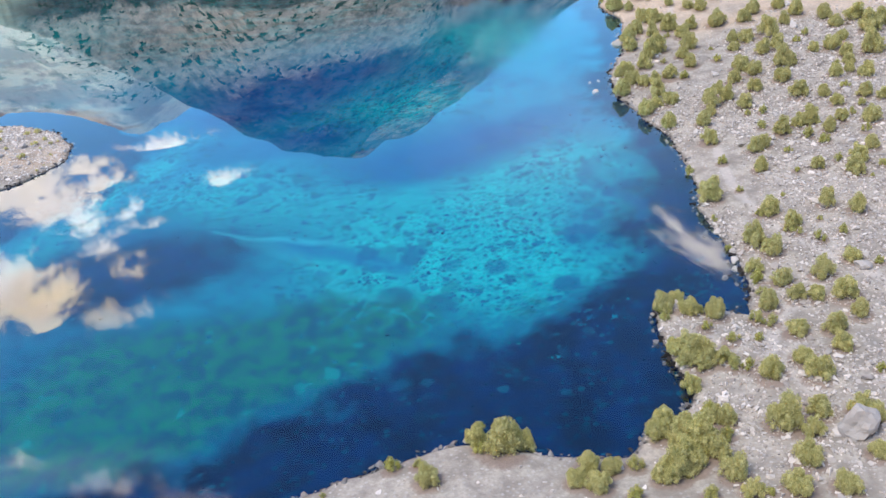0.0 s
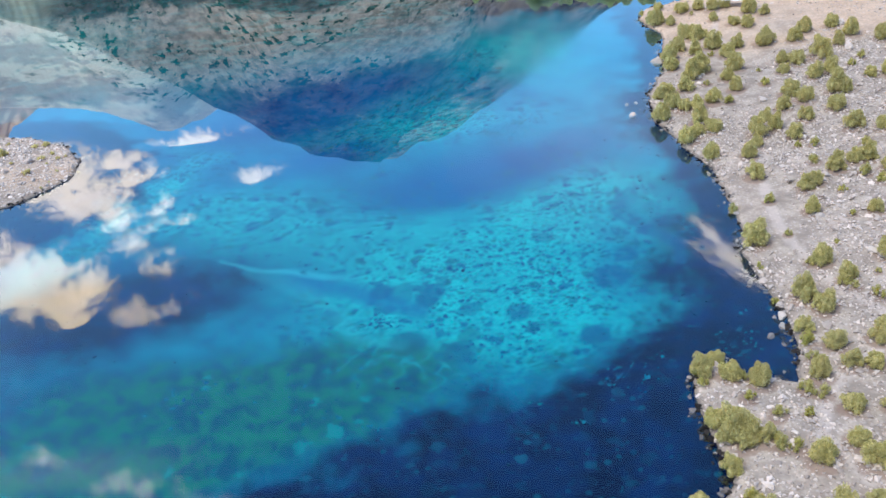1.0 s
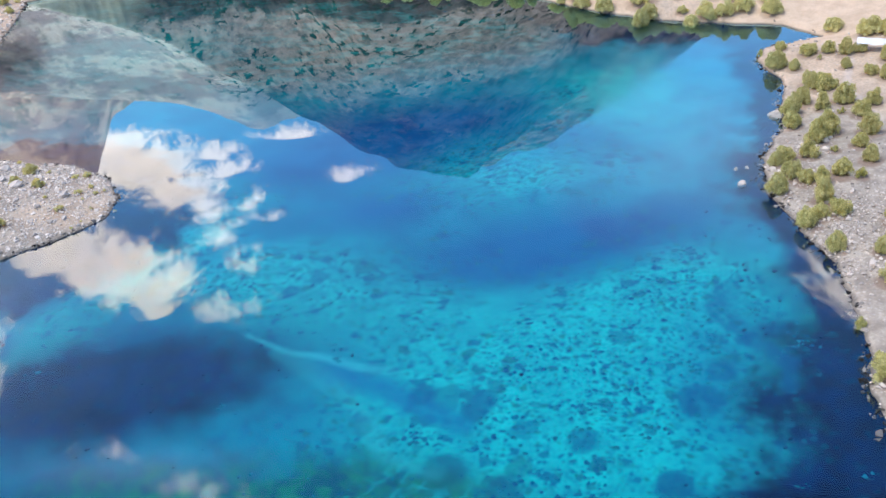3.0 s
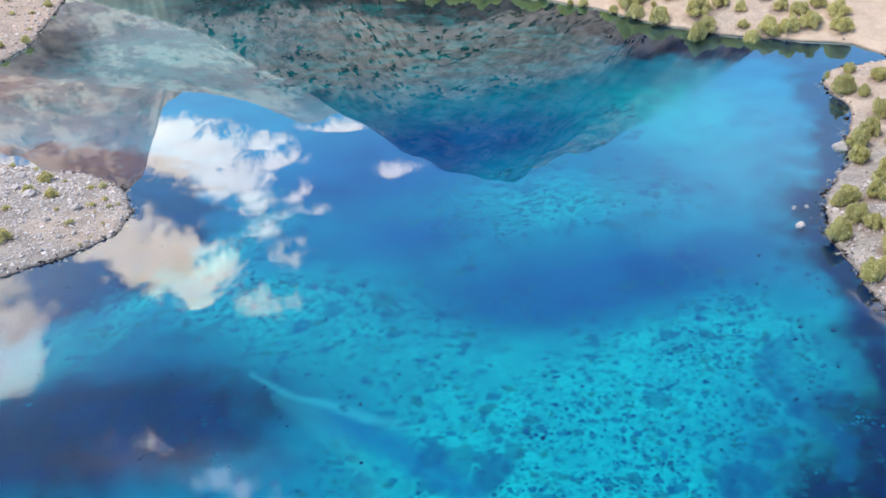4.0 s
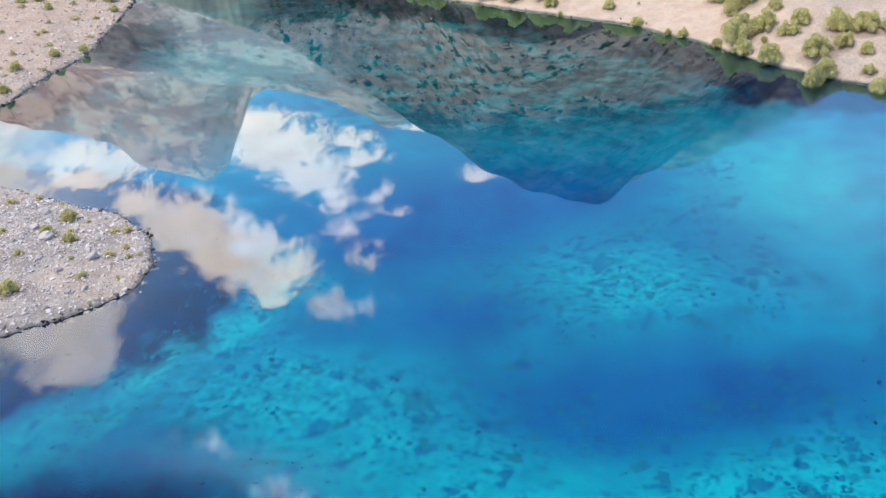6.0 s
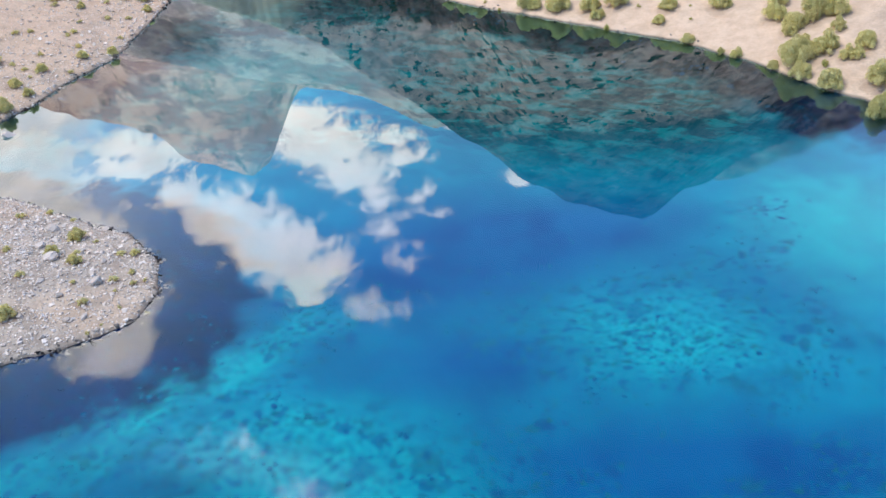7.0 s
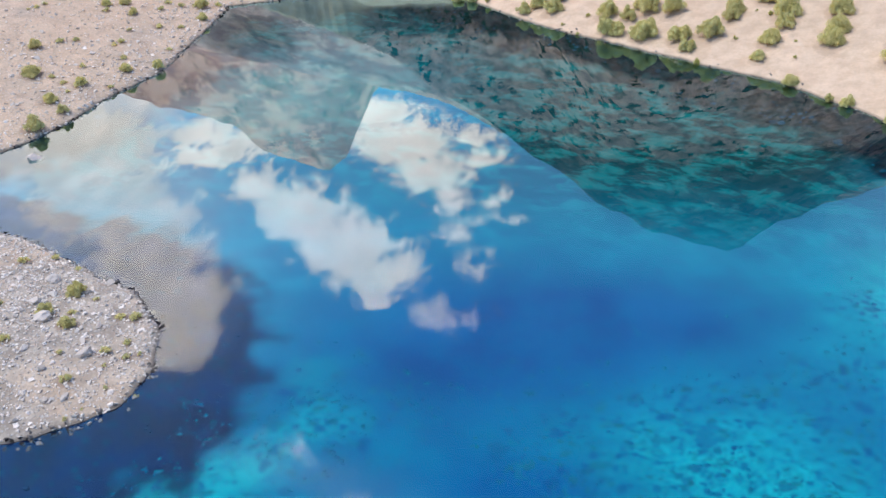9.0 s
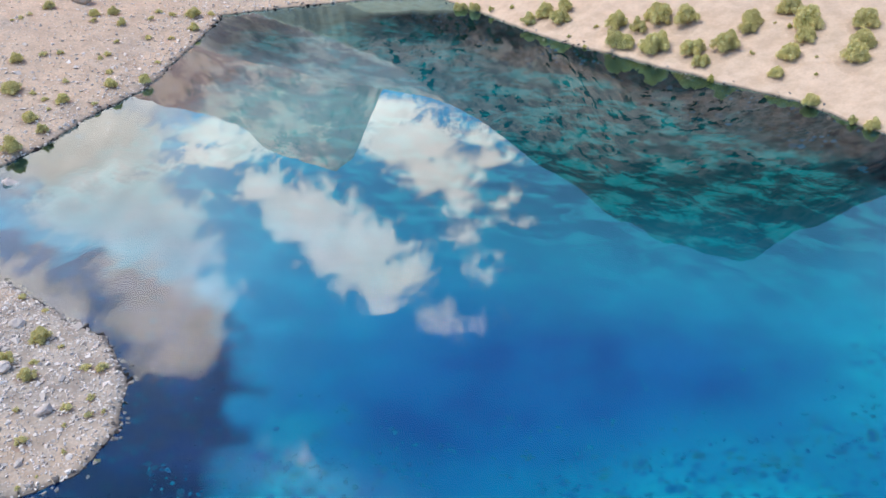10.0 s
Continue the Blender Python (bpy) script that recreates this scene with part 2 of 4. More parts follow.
# crest lines of the heights round the lake: x, y, z
SPUR = [(-150, 212, 2), (-137, 226, 12), (-124, 240, 23), (-111, 255, 41), (-97, 267, 57), (-91, 272, 63), (-85, 280, 75), (-77, 291, 86), (-70, 300, 92), (-62, 308, 98), (-58, 310, 94), (-55, 312, 90), (-45, 318, 88), (-36, 321, 82), (-24, 330, 76), (-30, 360, 85)]
SHOULDER = [(-130, 470, 160), (-104, 470, 174), (-88, 470, 177), (-76, 470, 168), (-60, 470, 165), (-40, 470, 151), (-27, 470, 142), (-14, 470, 131), (-4, 470, 110), (4, 470, 80), (14, 472, 55), (60, 470, 45), (160, 430, 50), (300, 330, 90)]
TAN_RIDGE = [(-140, 440, 112), (-165, 405, 116), (-178, 392, 118), (-200, 372, 97), (-240, 345, 82), (-275, 325, 70)]
PEAK = [(-500, 330, 120), (-413, 378, 130), (-400, 395, 144), (-387, 410, 151), (-375, 424, 163), (-366, 433, 182), (-342, 456, 201), (-334, 462, 196), (-328, 466, 160), (-290, 500, 138), (-200, 540, 140)]
BEHIND = [(-600, 250, 160), (-520, -100, 190), (-300, -380, 220), (0, -480, 190), (320, -330, 210), (460, 0, 180), (420, 260, 150), (300, 330, 100)]


def crest(x, y, line, fall):
    best = np.full(x.shape, -1e9)
    for (ax, ay, az), (bx, by, bz) in zip(line, line[1:]):
        dx, dy = bx - ax, by - ay
        k = np.clip(((x - ax) * dx + (y - ay) * dy) / (dx * dx + dy * dy), 0, 1)
        away = np.hypot(x - ax - k * dx, y - ay - k * dy)
        best = np.maximum(best, az + (bz - az) * k - fall * (np.sqrt(away * away + 9) - 3))
    return best


def height(x, y):
    s = shore_distance(x, y) + 0.5 * rough(x, y, 2.6, 9, 3)
    north = step(-6, 4, (y - (184 - 0.4 * x)) * 0.93) * step(60, 20, x)
    west = step(-98, -106, x) * step(128, 140, y)
    spit = step(-30, -50, x) * step(134, 128, y)
    d = np.maximum(s, 0)
    land = 0.35 * step(0, 0.7, d) + 0.11 * np.minimum(d, 25) + 0.05 * np.maximum(d - 25, 0)
    land += north * (0.17 * np.minimum(d, 30)) + west * (0.12 * d) + spit * (0.03 * np.minimum(d, 12) - 0.06 * np.maximum(d - 16, 0).clip(0, 30))
    land += (0.22 * rough(x, y, 6, 1) + 0.5 * rough(x, y, 24, 2)) * step(0, 8, d)
    tops = np.maximum.reduce([crest(x, y, SPUR, 1.3), crest(x, y, SHOULDER, 0.85), crest(x, y, TAN_RIDGE, 1.1), crest(x, y, PEAK, 2.0), crest(x, y, PEAK, 0.6) - 60, crest(x, y, BEHIND, 0.5)])
    tops += (rough(x, y, 42, 3, 5) * 3.0 + rough(x, y, 9, 6, 3) * 1.2) * step(5, 60, tops)
    land = np.maximum(land, np.minimum(tops, 0.4 + 0.26 * d + 2.6 * np.maximum(d - 22, 0)))
    e = np.maximum(-s, 0)
    bed = -0.1 * step(0, 0.5, e) - 2.3 * (1 - np.exp(-e / 7)) + 0.2 * rough(x, y, 5, 4) * step(0, 4, e)
    bed -= 2.2 * (blob(x, y, -12, 112, 14, 9, 20) + blob(x, y, -35, 138, 18, 14)) * step(2, 10, e)
    return np.where(s > 0, land, bed), s


def grid(x0, x1, nx, y0, y1, ny, hole=None):
    gx, gy = np.meshgrid(np.linspace(x0, x1, nx), np.linspace(y0, y1, ny))
    i = np.arange(nx * ny).reshape(ny, nx)
    quads = np.stack([i[:-1, :-1], i[:-1, 1:], i[1:, 1:], i[1:, :-1]], -1).reshape(-1, 4)
    if hole:
        cx, cy = gx.ravel()[quads].mean(1), gy.ravel()[quads].mean(1)
        quads = quads[~((cx > hole[0]) & (cx < hole[1]) & (cy > hole[2]) & (cy < hole[3]))]
    return gx.ravel(), gy.ravel(), quads


def mesh_from(name, verts, faces, smooth=True):
    me = bpy.data.meshes.new(name)
    verts, faces = np.asarray(verts, np.float32), np.asarray(faces, np.int32)
    k = faces.shape[1]
    me.vertices.add(len(verts))
    me.vertices.foreach_set("co", verts.ravel())
    me.loops.add(faces.size)
    me.loops.foreach_set("vertex_index", faces.ravel())
    me.polygons.add(len(faces))
    me.polygons.foreach_set("loop_start", np.arange(0, faces.size, k, dtype=np.int32))
    me.polygons.foreach_set("use_smooth", np.full(len(faces), smooth))
    me.update(calc_edges=True)
    return me


def field(me, name, values):
    at = me.attributes.new(name, "FLOAT", "POINT")
    at.data.foreach_set("value", np.asarray(values, np.float32))


# ---- materials ----
class Nodes:
    """Short forms for building a node material."""

    def __init__(self, name):
        self.material = bpy.data.materials.new(name)
        self.material.use_nodes = True
        self.tree = self.material.node_tree
        self.tree.nodes.clear()
        self.output = self.tree.nodes.new("ShaderNodeOutputMaterial")

    def put(self, socket, value):
        if isinstance(value, bpy.types.NodeSocket):
            self.tree.links.new(value, socket)
        elif socket.type == "RGBA" and len(value) == 3:
            socket.default_value = (*value, 1)
        else:
            socket.default_value = value

    def node(self, kind, out=0, settings=(), **inputs):
        n = self.tree.nodes.new(kind)
        for key, value in dict(settings).items():
            if key == "operation":
                n.operation = value
            elif key == "attribute_name":
                n.attribute_name = value
            elif key == "noise_dimensions":
                n.noise_dimensions = value
            elif key == "feature":
                n.feature = value
            elif key == "interpolation_type":
                n.interpolation_type = value
            elif key == "data_type":
                n.data_type = value
            elif key == "blend_type":
                n.blend_type = value
        for key, value in inputs.items():
            key = key.replace("_", " ")
            self.put(n.inputs[int(key[1:])] if key[0] == "i" and key[1:].isdigit() else n.inputs[key], value)
        return n.outputs[out]

    def place(self):
        return self.node("ShaderNodeNewGeometry", "Position")

    def attr(self, name):
        return self.node("ShaderNodeAttribute", "Fac", {"attribute_name": name})

    def noise(self, size, detail=4.0, rough_=0.55, vector=None, distortion=0.0):
        return self.node("ShaderNodeTexNoise", "Fac", {"noise_dimensions": "3D"}, Vector=vector or self.place(), Scale=1.0 / size, Detail=detail, Roughness=rough_, Distortion=distortion)

    def cells(self, size, out="Distance", vector=None, feature="F1", random_=1.0):
        return self.node("ShaderNodeTexVoronoi", out, {"feature": feature}, Vector=vector or self.place(), Scale=1.0 / size, Randomness=random_)

    def math(self, op, a, b=0.0, c=0.0):
        return self.node("ShaderNodeMath", 0, {"operation": op}, i0=a, i1=b, i2=c)

    def ramp(self, value, low, high, a=0.0, b=1.0):
        return self.node("ShaderNodeMapRange", 0, {"interpolation_type": "SMOOTHSTEP"}, Value=value, From_Min=low, From_Max=high, To_Min=a, To_Max=b)

    def mix(self, fac, a, b, blend="MIX"):
        return self.node("ShaderNodeMix", 2, {"data_type": "RGBA", "blend_type": blend}, i0=fac, i6=a, i7=b)

    def bump(self, value, depth, strength=1.0):
        return self.node("ShaderNodeBump", 0, {}, Strength=strength, Distance=depth, Height=value)

    def surface(self, color, roughness=0.85, normal=None, **more):
        n = self.tree.nodes.new("ShaderNodeBsdfPrincipled")
        self.put(n.inputs["Base Color"], color)
        self.put(n.inputs["Roughness"], roughness)
        if normal is not None:
            self.put(n.inputs["Normal"], normal)
        for key, value in more.items():
            self.put(n.inputs[key.replace("_", " ")], value)
        self.tree.links.new(n.outputs[0], self.output.inputs[0])
        return self.material

    def finish(self, shader):
        self.tree.links.new(shader, self.output.inputs[0])
        return self.material


def rock_colour(n):
    """Bare mountainside: dark scree, the spur's shade put into its colour, with junipers, or pale banded cliffs where
    the field "tan" is high.
    """
    p = n.place()
    big, mid = n.noise(45, 5, 0.6), n.noise(7, 6, 0.68)
    tan, wood = n.attr("tan"), n.attr("wood")
    # scree is kept dark so that its colour holds the spur's shade
    scree = n.mix(n.ramp(mid, 0.35, 0.65), (0.038, 0.030, 0.028), (0.205, 0.128, 0.107))
    loose = n.mix(n.ramp(n.noise(2.5, 5, 0.7), 0.35, 0.65), (0.34, 0.195, 0.15), (0.76, 0.44, 0.335))
    scree = n.mix(n.ramp(n.math("ADD", n.attr("scree"), n.math("MULTIPLY_ADD", n.noise(12, 6, 0.68), 1.3, -0.65)), 0.40, 0.66), scree, loose)
    pale = n.mix(n.ramp(n.noise(24, 7, 0.72), 0.47, 0.56), (0.62, 0.42, 0.37), (1.0, 0.72, 0.57))
    cliff = n.node("ShaderNodeMapping", 0, (), Vector=p, Scale=(1.0, 1.0, 0.22))
    pale = n.mix(n.math("MULTIPLY", n.ramp(n.noise(9, 6, 0.72, vector=cliff), 0.50, 0.66), 0.7), pale, (0.23, 0.20, 0.17))
    rock = n.mix(n.ramp(n.math("ADD", tan, n.math("MULTIPLY_ADD", big, 0.5, -0.25)), 0.3, 0.7), scree, pale)
    tree = n.math("MULTIPLY", n.ramp(n.noise(2.4, 4, 0.6), 0.54, 0.60), n.ramp(n.math("ADD", n.noise(20, 4), n.math("MULTIPLY", wood, 0.22)), 0.60, 0.72))
    rock = n.mix(n.math("MULTIPLY", tree, n.ramp(wood, 0.0, 0.4)), rock, (0.028, 0.042, 0.022))
    return rock, mid


def patches(n, size, share, warp_by):
    """Scattered rounded patches of uneven size: their cover and a random number for each."""
    shift = n.node("ShaderNodeVectorMath", 0, {"operation": "SCALE"}, i0=n.node("ShaderNodeTexNoise", "Color", (), Vector=n.place(), Scale=1.6 / size, Detail=4.0, Roughness=0.65), Scale=size * warp_by)
    where = n.node("ShaderNodeVectorMath", 0, {"operation": "ADD"}, i0=n.node("ShaderNodeVectorMath", 0, {"operation": "MULTIPLY"}, i0=n.place(), i1=(1, 1, 0)), i1=shift)
    tone = n.cells(size, "Color", vector=where)
    split = [n.node("ShaderNodeSeparateColor", k, (), Color=tone) for k in range(3)]
    reach = n.math("SUBTRACT", n.cells(size, "Distance", vector=where), n.math("MULTIPLY_ADD", split[1], 0.28, 0.16))
    cover = n.math("MULTIPLY", n.ramp(reach, 0.03, -0.03), n.ramp(split[0], 1.0 - share, 1.02 - share))
    return cover, split[2]


def ground_material():
    n = Nodes("ground")
    big, mid, fine = n.noise(14, 4), n.noise(2.2, 5, 0.65), n.noise(0.35, 4, 0.7)
    sandy = n.attr("sand")
    grey = n.mix(n.ramp(mid, 0.35, 0.68), (0.30, 0.262, 0.212), (0.54, 0.478, 0.388))
    sand = n.mix(n.ramp(mid, 0.3, 0.7), (0.56, 0.425, 0.295), (0.70, 0.55, 0.395))
    soil = n.mix(n.ramp(n.math("ADD", sandy, n.math("MULTIPLY_ADD", big, 0.9, -0.45)), 0.35, 0.65), grey, sand)
    soil = n.mix(n.math("MULTIPLY", n.ramp(fine, 0.3, 0.75, 0.0, 0.55), n.ramp(sandy, 0.6, 1.0, 1.0, 0.25)), soil, (0.26, 0.23, 0.20))
    chips = n.cells(0.40, "Color")
    edge = n.cells(0.40, "Distance")
    stony = n.math("MULTIPLY", n.ramp(n.noise(5, 3), 0.36, 0.52), n.ramp(edge, 0.40, 0.25, 0.0, 0.55))
    soil = n.mix(n.math("MULTIPLY", stony, n.ramp(sandy, 0.9, 0.2, 0.0, 0.9)), soil, n.mix(n.node("ShaderNodeSeparateColor", 0, (), Color=chips), (0.26, 0.235, 0.21), (0.66, 0.61, 0.55)))
    path = n.attr("path")
    soil = n.mix(n.math("MULTIPLY", path, 0.55), soil, (0.60, 0.54, 0.48))
    litter = n.ramp(n.math("ADD", n.attr("litter"), n.math("MULTIPLY_ADD", fine, 0.8, -0.4)), 0.3, 0.9, 0.0, n.ramp(sandy, 0.3, 0.9, 0.75, 0.3))
    soil = n.mix(litter, soil, (0.26, 0.19, 0.15))
    level = n.node("ShaderNodeSeparateXYZ", 2, (), Vector=n.place())
    damp = n.ramp(level, 0.26, 0.06, 0.0, 0.6)
    soil = n.mix(damp, soil, (0.10, 0.09, 0.08))
    # under water: stones, silt and weed, seen through the lake's depth
    silt, weed, deep, dark, teal = (n.attr(k) for k in ("silt", "weed", "deep", "dark", "teal"))
    warp = n.noise(3.0, 4, 0.6)
    clump = n.noise(1.9, 6, 0.66, distortion=0.5)
    speck = n.noise(0.6, 4, 0.65, distortion=0.3)
    clear = n.mix(n.ramp(n.noise(7, 4), 0.35, 0.65), (0.0, 0.18, 0.32), (0.0, 0.28, 0.43))
    bright = n.mix(n.ramp(warp, 0.3, 0.7), (0.0, 0.37, 0.44), (0.0, 0.51, 0.545))
    clear = n.mix(n.ramp(n.math("ADD", silt, n.math("MULTIPLY_ADD", n.noise(5, 4, 0.6), 0.6, -0.3)), 0.1, 0.8), clear, bright)
    blue = n.mix(n.ramp(n.noise(9, 3), 0.35, 0.65), (0.0, 0.065, 0.23), (0.0, 0.112, 0.305))
    clear = n.mix(n.math("MULTIPLY", n.attr("south"), 0.85), clear, n.mix(n.ramp(clump, 0.35, 0.65), (0.0, 0.055, 0.15), (0.0, 0.105, 0.215)))
    bed = n.mix(deep, clear, blue)
    bed = n.mix(teal, bed, n.mix(n.ramp(n.noise(2.8, 7, 0.72, vector=n.node("ShaderNodeMapping", 0, (), Vector=n.place(), Rotation=(0, 0, radians(22)), Scale=(0.55, 1.0, 1.0)), distortion=0.4), 0.46, 0.60), (0.003, 0.05, 0.062), (0.008, 0.215, 0.225)))
    host = n.ramp(n.math("ADD", n.attr("blot"), n.math("MULTIPLY_ADD", n.noise(6, 4, 0.6), 1.5, -0.75)), 0.28, 0.5)
    for size, share, depth in ((3.6, 0.32, 0.5), (1.9, 0.6, 0.66), (1.0, 0.75, 0.66), (0.55, 0.6, 0.55)):
        cover, tone = patches(n, size, share, 1.25)
        weedy = n.mix(n.ramp(tone, 0.5, 0.9), (0.0, 0.075, 0.22), (0.004, 0.13, 0.14))
        bed = n.mix(n.math("MULTIPLY", n.math("MULTIPLY", cover, host), depth), bed, weedy)
    bed = n.mix(n.math("MULTIPLY", n.math("MULTIPLY", n.ramp(speck, 0.48, 0.62), host), 0.45), bed, (0.0, 0.17, 0.33))
    bed = n.mix(n.math("MULTIPLY", n.math("MULTIPLY", n.ramp(clump, 0.56, 0.66), host), 0.4), bed, (0.004, 0.20, 0.25))
    # lacework: dark weed polygons parted by pale silt
    bend = n.node("ShaderNodeVectorMath", 0, {"operation": "SCALE"}, i0=n.node("ShaderNodeTexNoise", "Color", (), Vector=n.place(), Scale=0.9, Detail=5.0, Roughness=0.7), Scale=1.6)
    flat = n.node("ShaderNodeVectorMath", 0, {"operation": "ADD"}, i0=n.node("ShaderNodeVectorMath", 0, {"operation": "MULTIPLY"}, i0=n.place(), i1=(1, 1, 0)), i1=bend)
    seam = n.math("MINIMUM", n.cells(2.0, "Distance", vector=flat, feature="DISTANCE_TO_EDGE"), n.math("ADD", n.cells(0.8, "Distance", vector=flat, feature="DISTANCE_TO_EDGE"), 0.05))
    mesh_ = n.math("MULTIPLY", n.attr("lace"), n.ramp(n.noise(3.5, 5, 0.65), 0.40, 0.56))
    green = n.mix(n.ramp(clump, 0.35, 0.65), (0.001, 0.08, 0.145), (0.004, 0.18, 0.145))
    bed = n.mix(n.ramp(n.math("ADD", weed, n.math("MULTIPLY_ADD", warp, 0.8, -0.4)), 0.2, 0.8), bed, green)
    bed = n.mix(n.math("MULTIPLY", mesh_, n.ramp(seam, 0.09, 0.20, 0.0, 0.62)), bed, n.mix(n.ramp(warp, 0.4, 0.6), (0.0, 0.10, 0.24), (0.003, 0.14, 0.16)))
    bed = n.mix(n.math("MULTIPLY", mesh_, n.math("MULTIPLY", n.ramp(seam, 0.11, 0.02, 0.0, 0.55), n.ramp(n.noise(1.6, 4, 0.6), 0.42, 0.6))), bed, (0.0, 0.46, 0.55))
    bed = n.mix(n.math("MULTIPLY", n.attr("groove"), 0.7), bed, (0.0, 0.15, 0.34))
    pale_clump, _ = patches(n, 2.2, 0.4, 1.3)
    bed = n.mix(n.math("MULTIPLY", n.math("MULTIPLY", pale_clump, n.ramp(weed, 0.15, 0.5)), n.ramp(n.noise(5, 3), 0.45, 0.6, 0.0, 0.6)), bed, (0.0, 0.30, 0.33))
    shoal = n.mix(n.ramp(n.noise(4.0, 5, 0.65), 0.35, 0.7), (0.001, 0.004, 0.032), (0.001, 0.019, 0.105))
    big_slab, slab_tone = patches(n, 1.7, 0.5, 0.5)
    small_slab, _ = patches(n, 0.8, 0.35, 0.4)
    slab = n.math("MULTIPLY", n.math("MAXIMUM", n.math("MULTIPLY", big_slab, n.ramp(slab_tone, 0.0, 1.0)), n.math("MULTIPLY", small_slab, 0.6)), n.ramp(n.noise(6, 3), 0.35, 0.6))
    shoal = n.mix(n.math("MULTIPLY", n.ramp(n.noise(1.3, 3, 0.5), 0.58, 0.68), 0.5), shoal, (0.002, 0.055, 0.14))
    # dark bed by the north shore, with the junipers' dark reflections put into its colour
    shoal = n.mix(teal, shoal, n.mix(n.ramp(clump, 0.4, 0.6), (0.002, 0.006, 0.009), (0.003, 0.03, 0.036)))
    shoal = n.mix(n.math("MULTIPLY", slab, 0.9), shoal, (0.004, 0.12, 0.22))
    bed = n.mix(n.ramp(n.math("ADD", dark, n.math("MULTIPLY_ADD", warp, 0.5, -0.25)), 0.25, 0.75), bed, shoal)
    spot = n.attr("spot")
    bed = n.mix(n.math("MULTIPLY", n.math("MULTIPLY", spot, n.ramp(n.noise(1.1, 4, 0.6), 0.3, 0.6, 0.55, 1.0)), 0.8), bed, n.mix(weed, (0.0, 0.095, 0.235), (0.004, 0.13, 0.12)))
    streak = n.attr("streak")
    bed = n.mix(n.math("MULTIPLY", streak, 0.6), bed, (0.02, 0.45, 0.55))
    wet = n.ramp(level, 0.03, -0.03)
    uphill, uphill_relief = rock_colour(n)
    soil = n.mix(n.attr("hill"), soil, uphill)
    relief = n.math("ADD", n.math("MULTIPLY", fine, 0.08), n.math("ADD", n.math("MULTIPLY", mid, 0.35), n.math("MULTIPLY", n.noise(0.16, 3, 0.6), 0.06)))
    return n.surface(n.mix(wet, soil, bed), 0.9, n.bump(n.math("MULTIPLY", relief, n.ramp(wet, 0.0, 1.0, 1.0, 0.0)), 0.8, 0.8), Specular_IOR_Level=n.ramp(wet, 0.0, 1.0, 0.2, 0.0))


def mountain_material():
    n = Nodes("mountain_rock")
    colour, relief = rock_colour(n)
    return n.surface(colour, 0.95, n.bump(relief, 4.0, 0.8), Specular_IOR_Level=0.1)


def water_material():
    n = Nodes("lake_water")
    swell = n.noise(5.0, 1, 0.4)
    normal = n.bump(swell, 0.01, 0.3)
    facing = n.node("ShaderNodeFresnel", 0, (), IOR=1.333, Normal=normal)
    share = n.math("MINIMUM", n.math("MULTIPLY_ADD", facing, 3.3, -0.025), 1.0)
    gloss = n.node("ShaderNodeBsdfGlossy", 0, (), Color=(0.62, 0.96, 1.0), Roughness=n.math("MULTIPLY_ADD", n.attr("ripple"), 0.13, 0.003), Normal=normal)
    clear = n.node("ShaderNodeBsdfTransparent", 0, (), Color=(1, 1, 1))
    return n.finish(n.node("ShaderNodeMixShader", 0, (), i0=share, i1=clear, i2=gloss))


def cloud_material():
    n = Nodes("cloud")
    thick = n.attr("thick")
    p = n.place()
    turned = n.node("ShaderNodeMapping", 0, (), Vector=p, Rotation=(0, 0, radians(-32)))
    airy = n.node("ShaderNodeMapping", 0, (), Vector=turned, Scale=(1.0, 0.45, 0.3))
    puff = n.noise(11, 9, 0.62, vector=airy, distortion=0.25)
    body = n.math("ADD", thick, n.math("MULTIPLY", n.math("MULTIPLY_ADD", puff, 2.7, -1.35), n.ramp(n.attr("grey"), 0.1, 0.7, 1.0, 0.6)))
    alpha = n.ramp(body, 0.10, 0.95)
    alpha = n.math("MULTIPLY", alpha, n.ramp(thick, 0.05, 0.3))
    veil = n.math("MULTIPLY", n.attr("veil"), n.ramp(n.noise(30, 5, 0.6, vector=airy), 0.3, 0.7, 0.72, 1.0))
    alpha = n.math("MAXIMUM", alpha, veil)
    # glow tint is warmed to offset the blue bed and the water's tinted gloss
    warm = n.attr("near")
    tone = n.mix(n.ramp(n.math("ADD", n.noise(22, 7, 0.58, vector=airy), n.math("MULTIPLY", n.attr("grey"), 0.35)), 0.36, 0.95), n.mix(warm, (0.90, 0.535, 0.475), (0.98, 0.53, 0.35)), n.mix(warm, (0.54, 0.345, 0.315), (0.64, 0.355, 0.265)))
    # clouds glow by emission in place of sunlight
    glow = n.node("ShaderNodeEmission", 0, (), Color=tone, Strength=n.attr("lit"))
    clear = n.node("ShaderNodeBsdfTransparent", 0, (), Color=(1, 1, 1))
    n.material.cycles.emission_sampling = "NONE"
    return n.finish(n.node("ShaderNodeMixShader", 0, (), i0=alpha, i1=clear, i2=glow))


GROUND, MOUNTAIN, WATER, CLOUD = ground_material(), mountain_material(), water_material(), cloud_material()


# ---- ground, lake and mountains ----
NEAR = (-160, 80, 10, 250)


def scree_field(x, y, z):
    """Brown loose slopes: a band low on the spur, and most of the far heights."""
    low = step(15, 22, z) * step(52, 36, z) * 0.6 + 0.3
    return np.where(y < 330, low, 0.5)


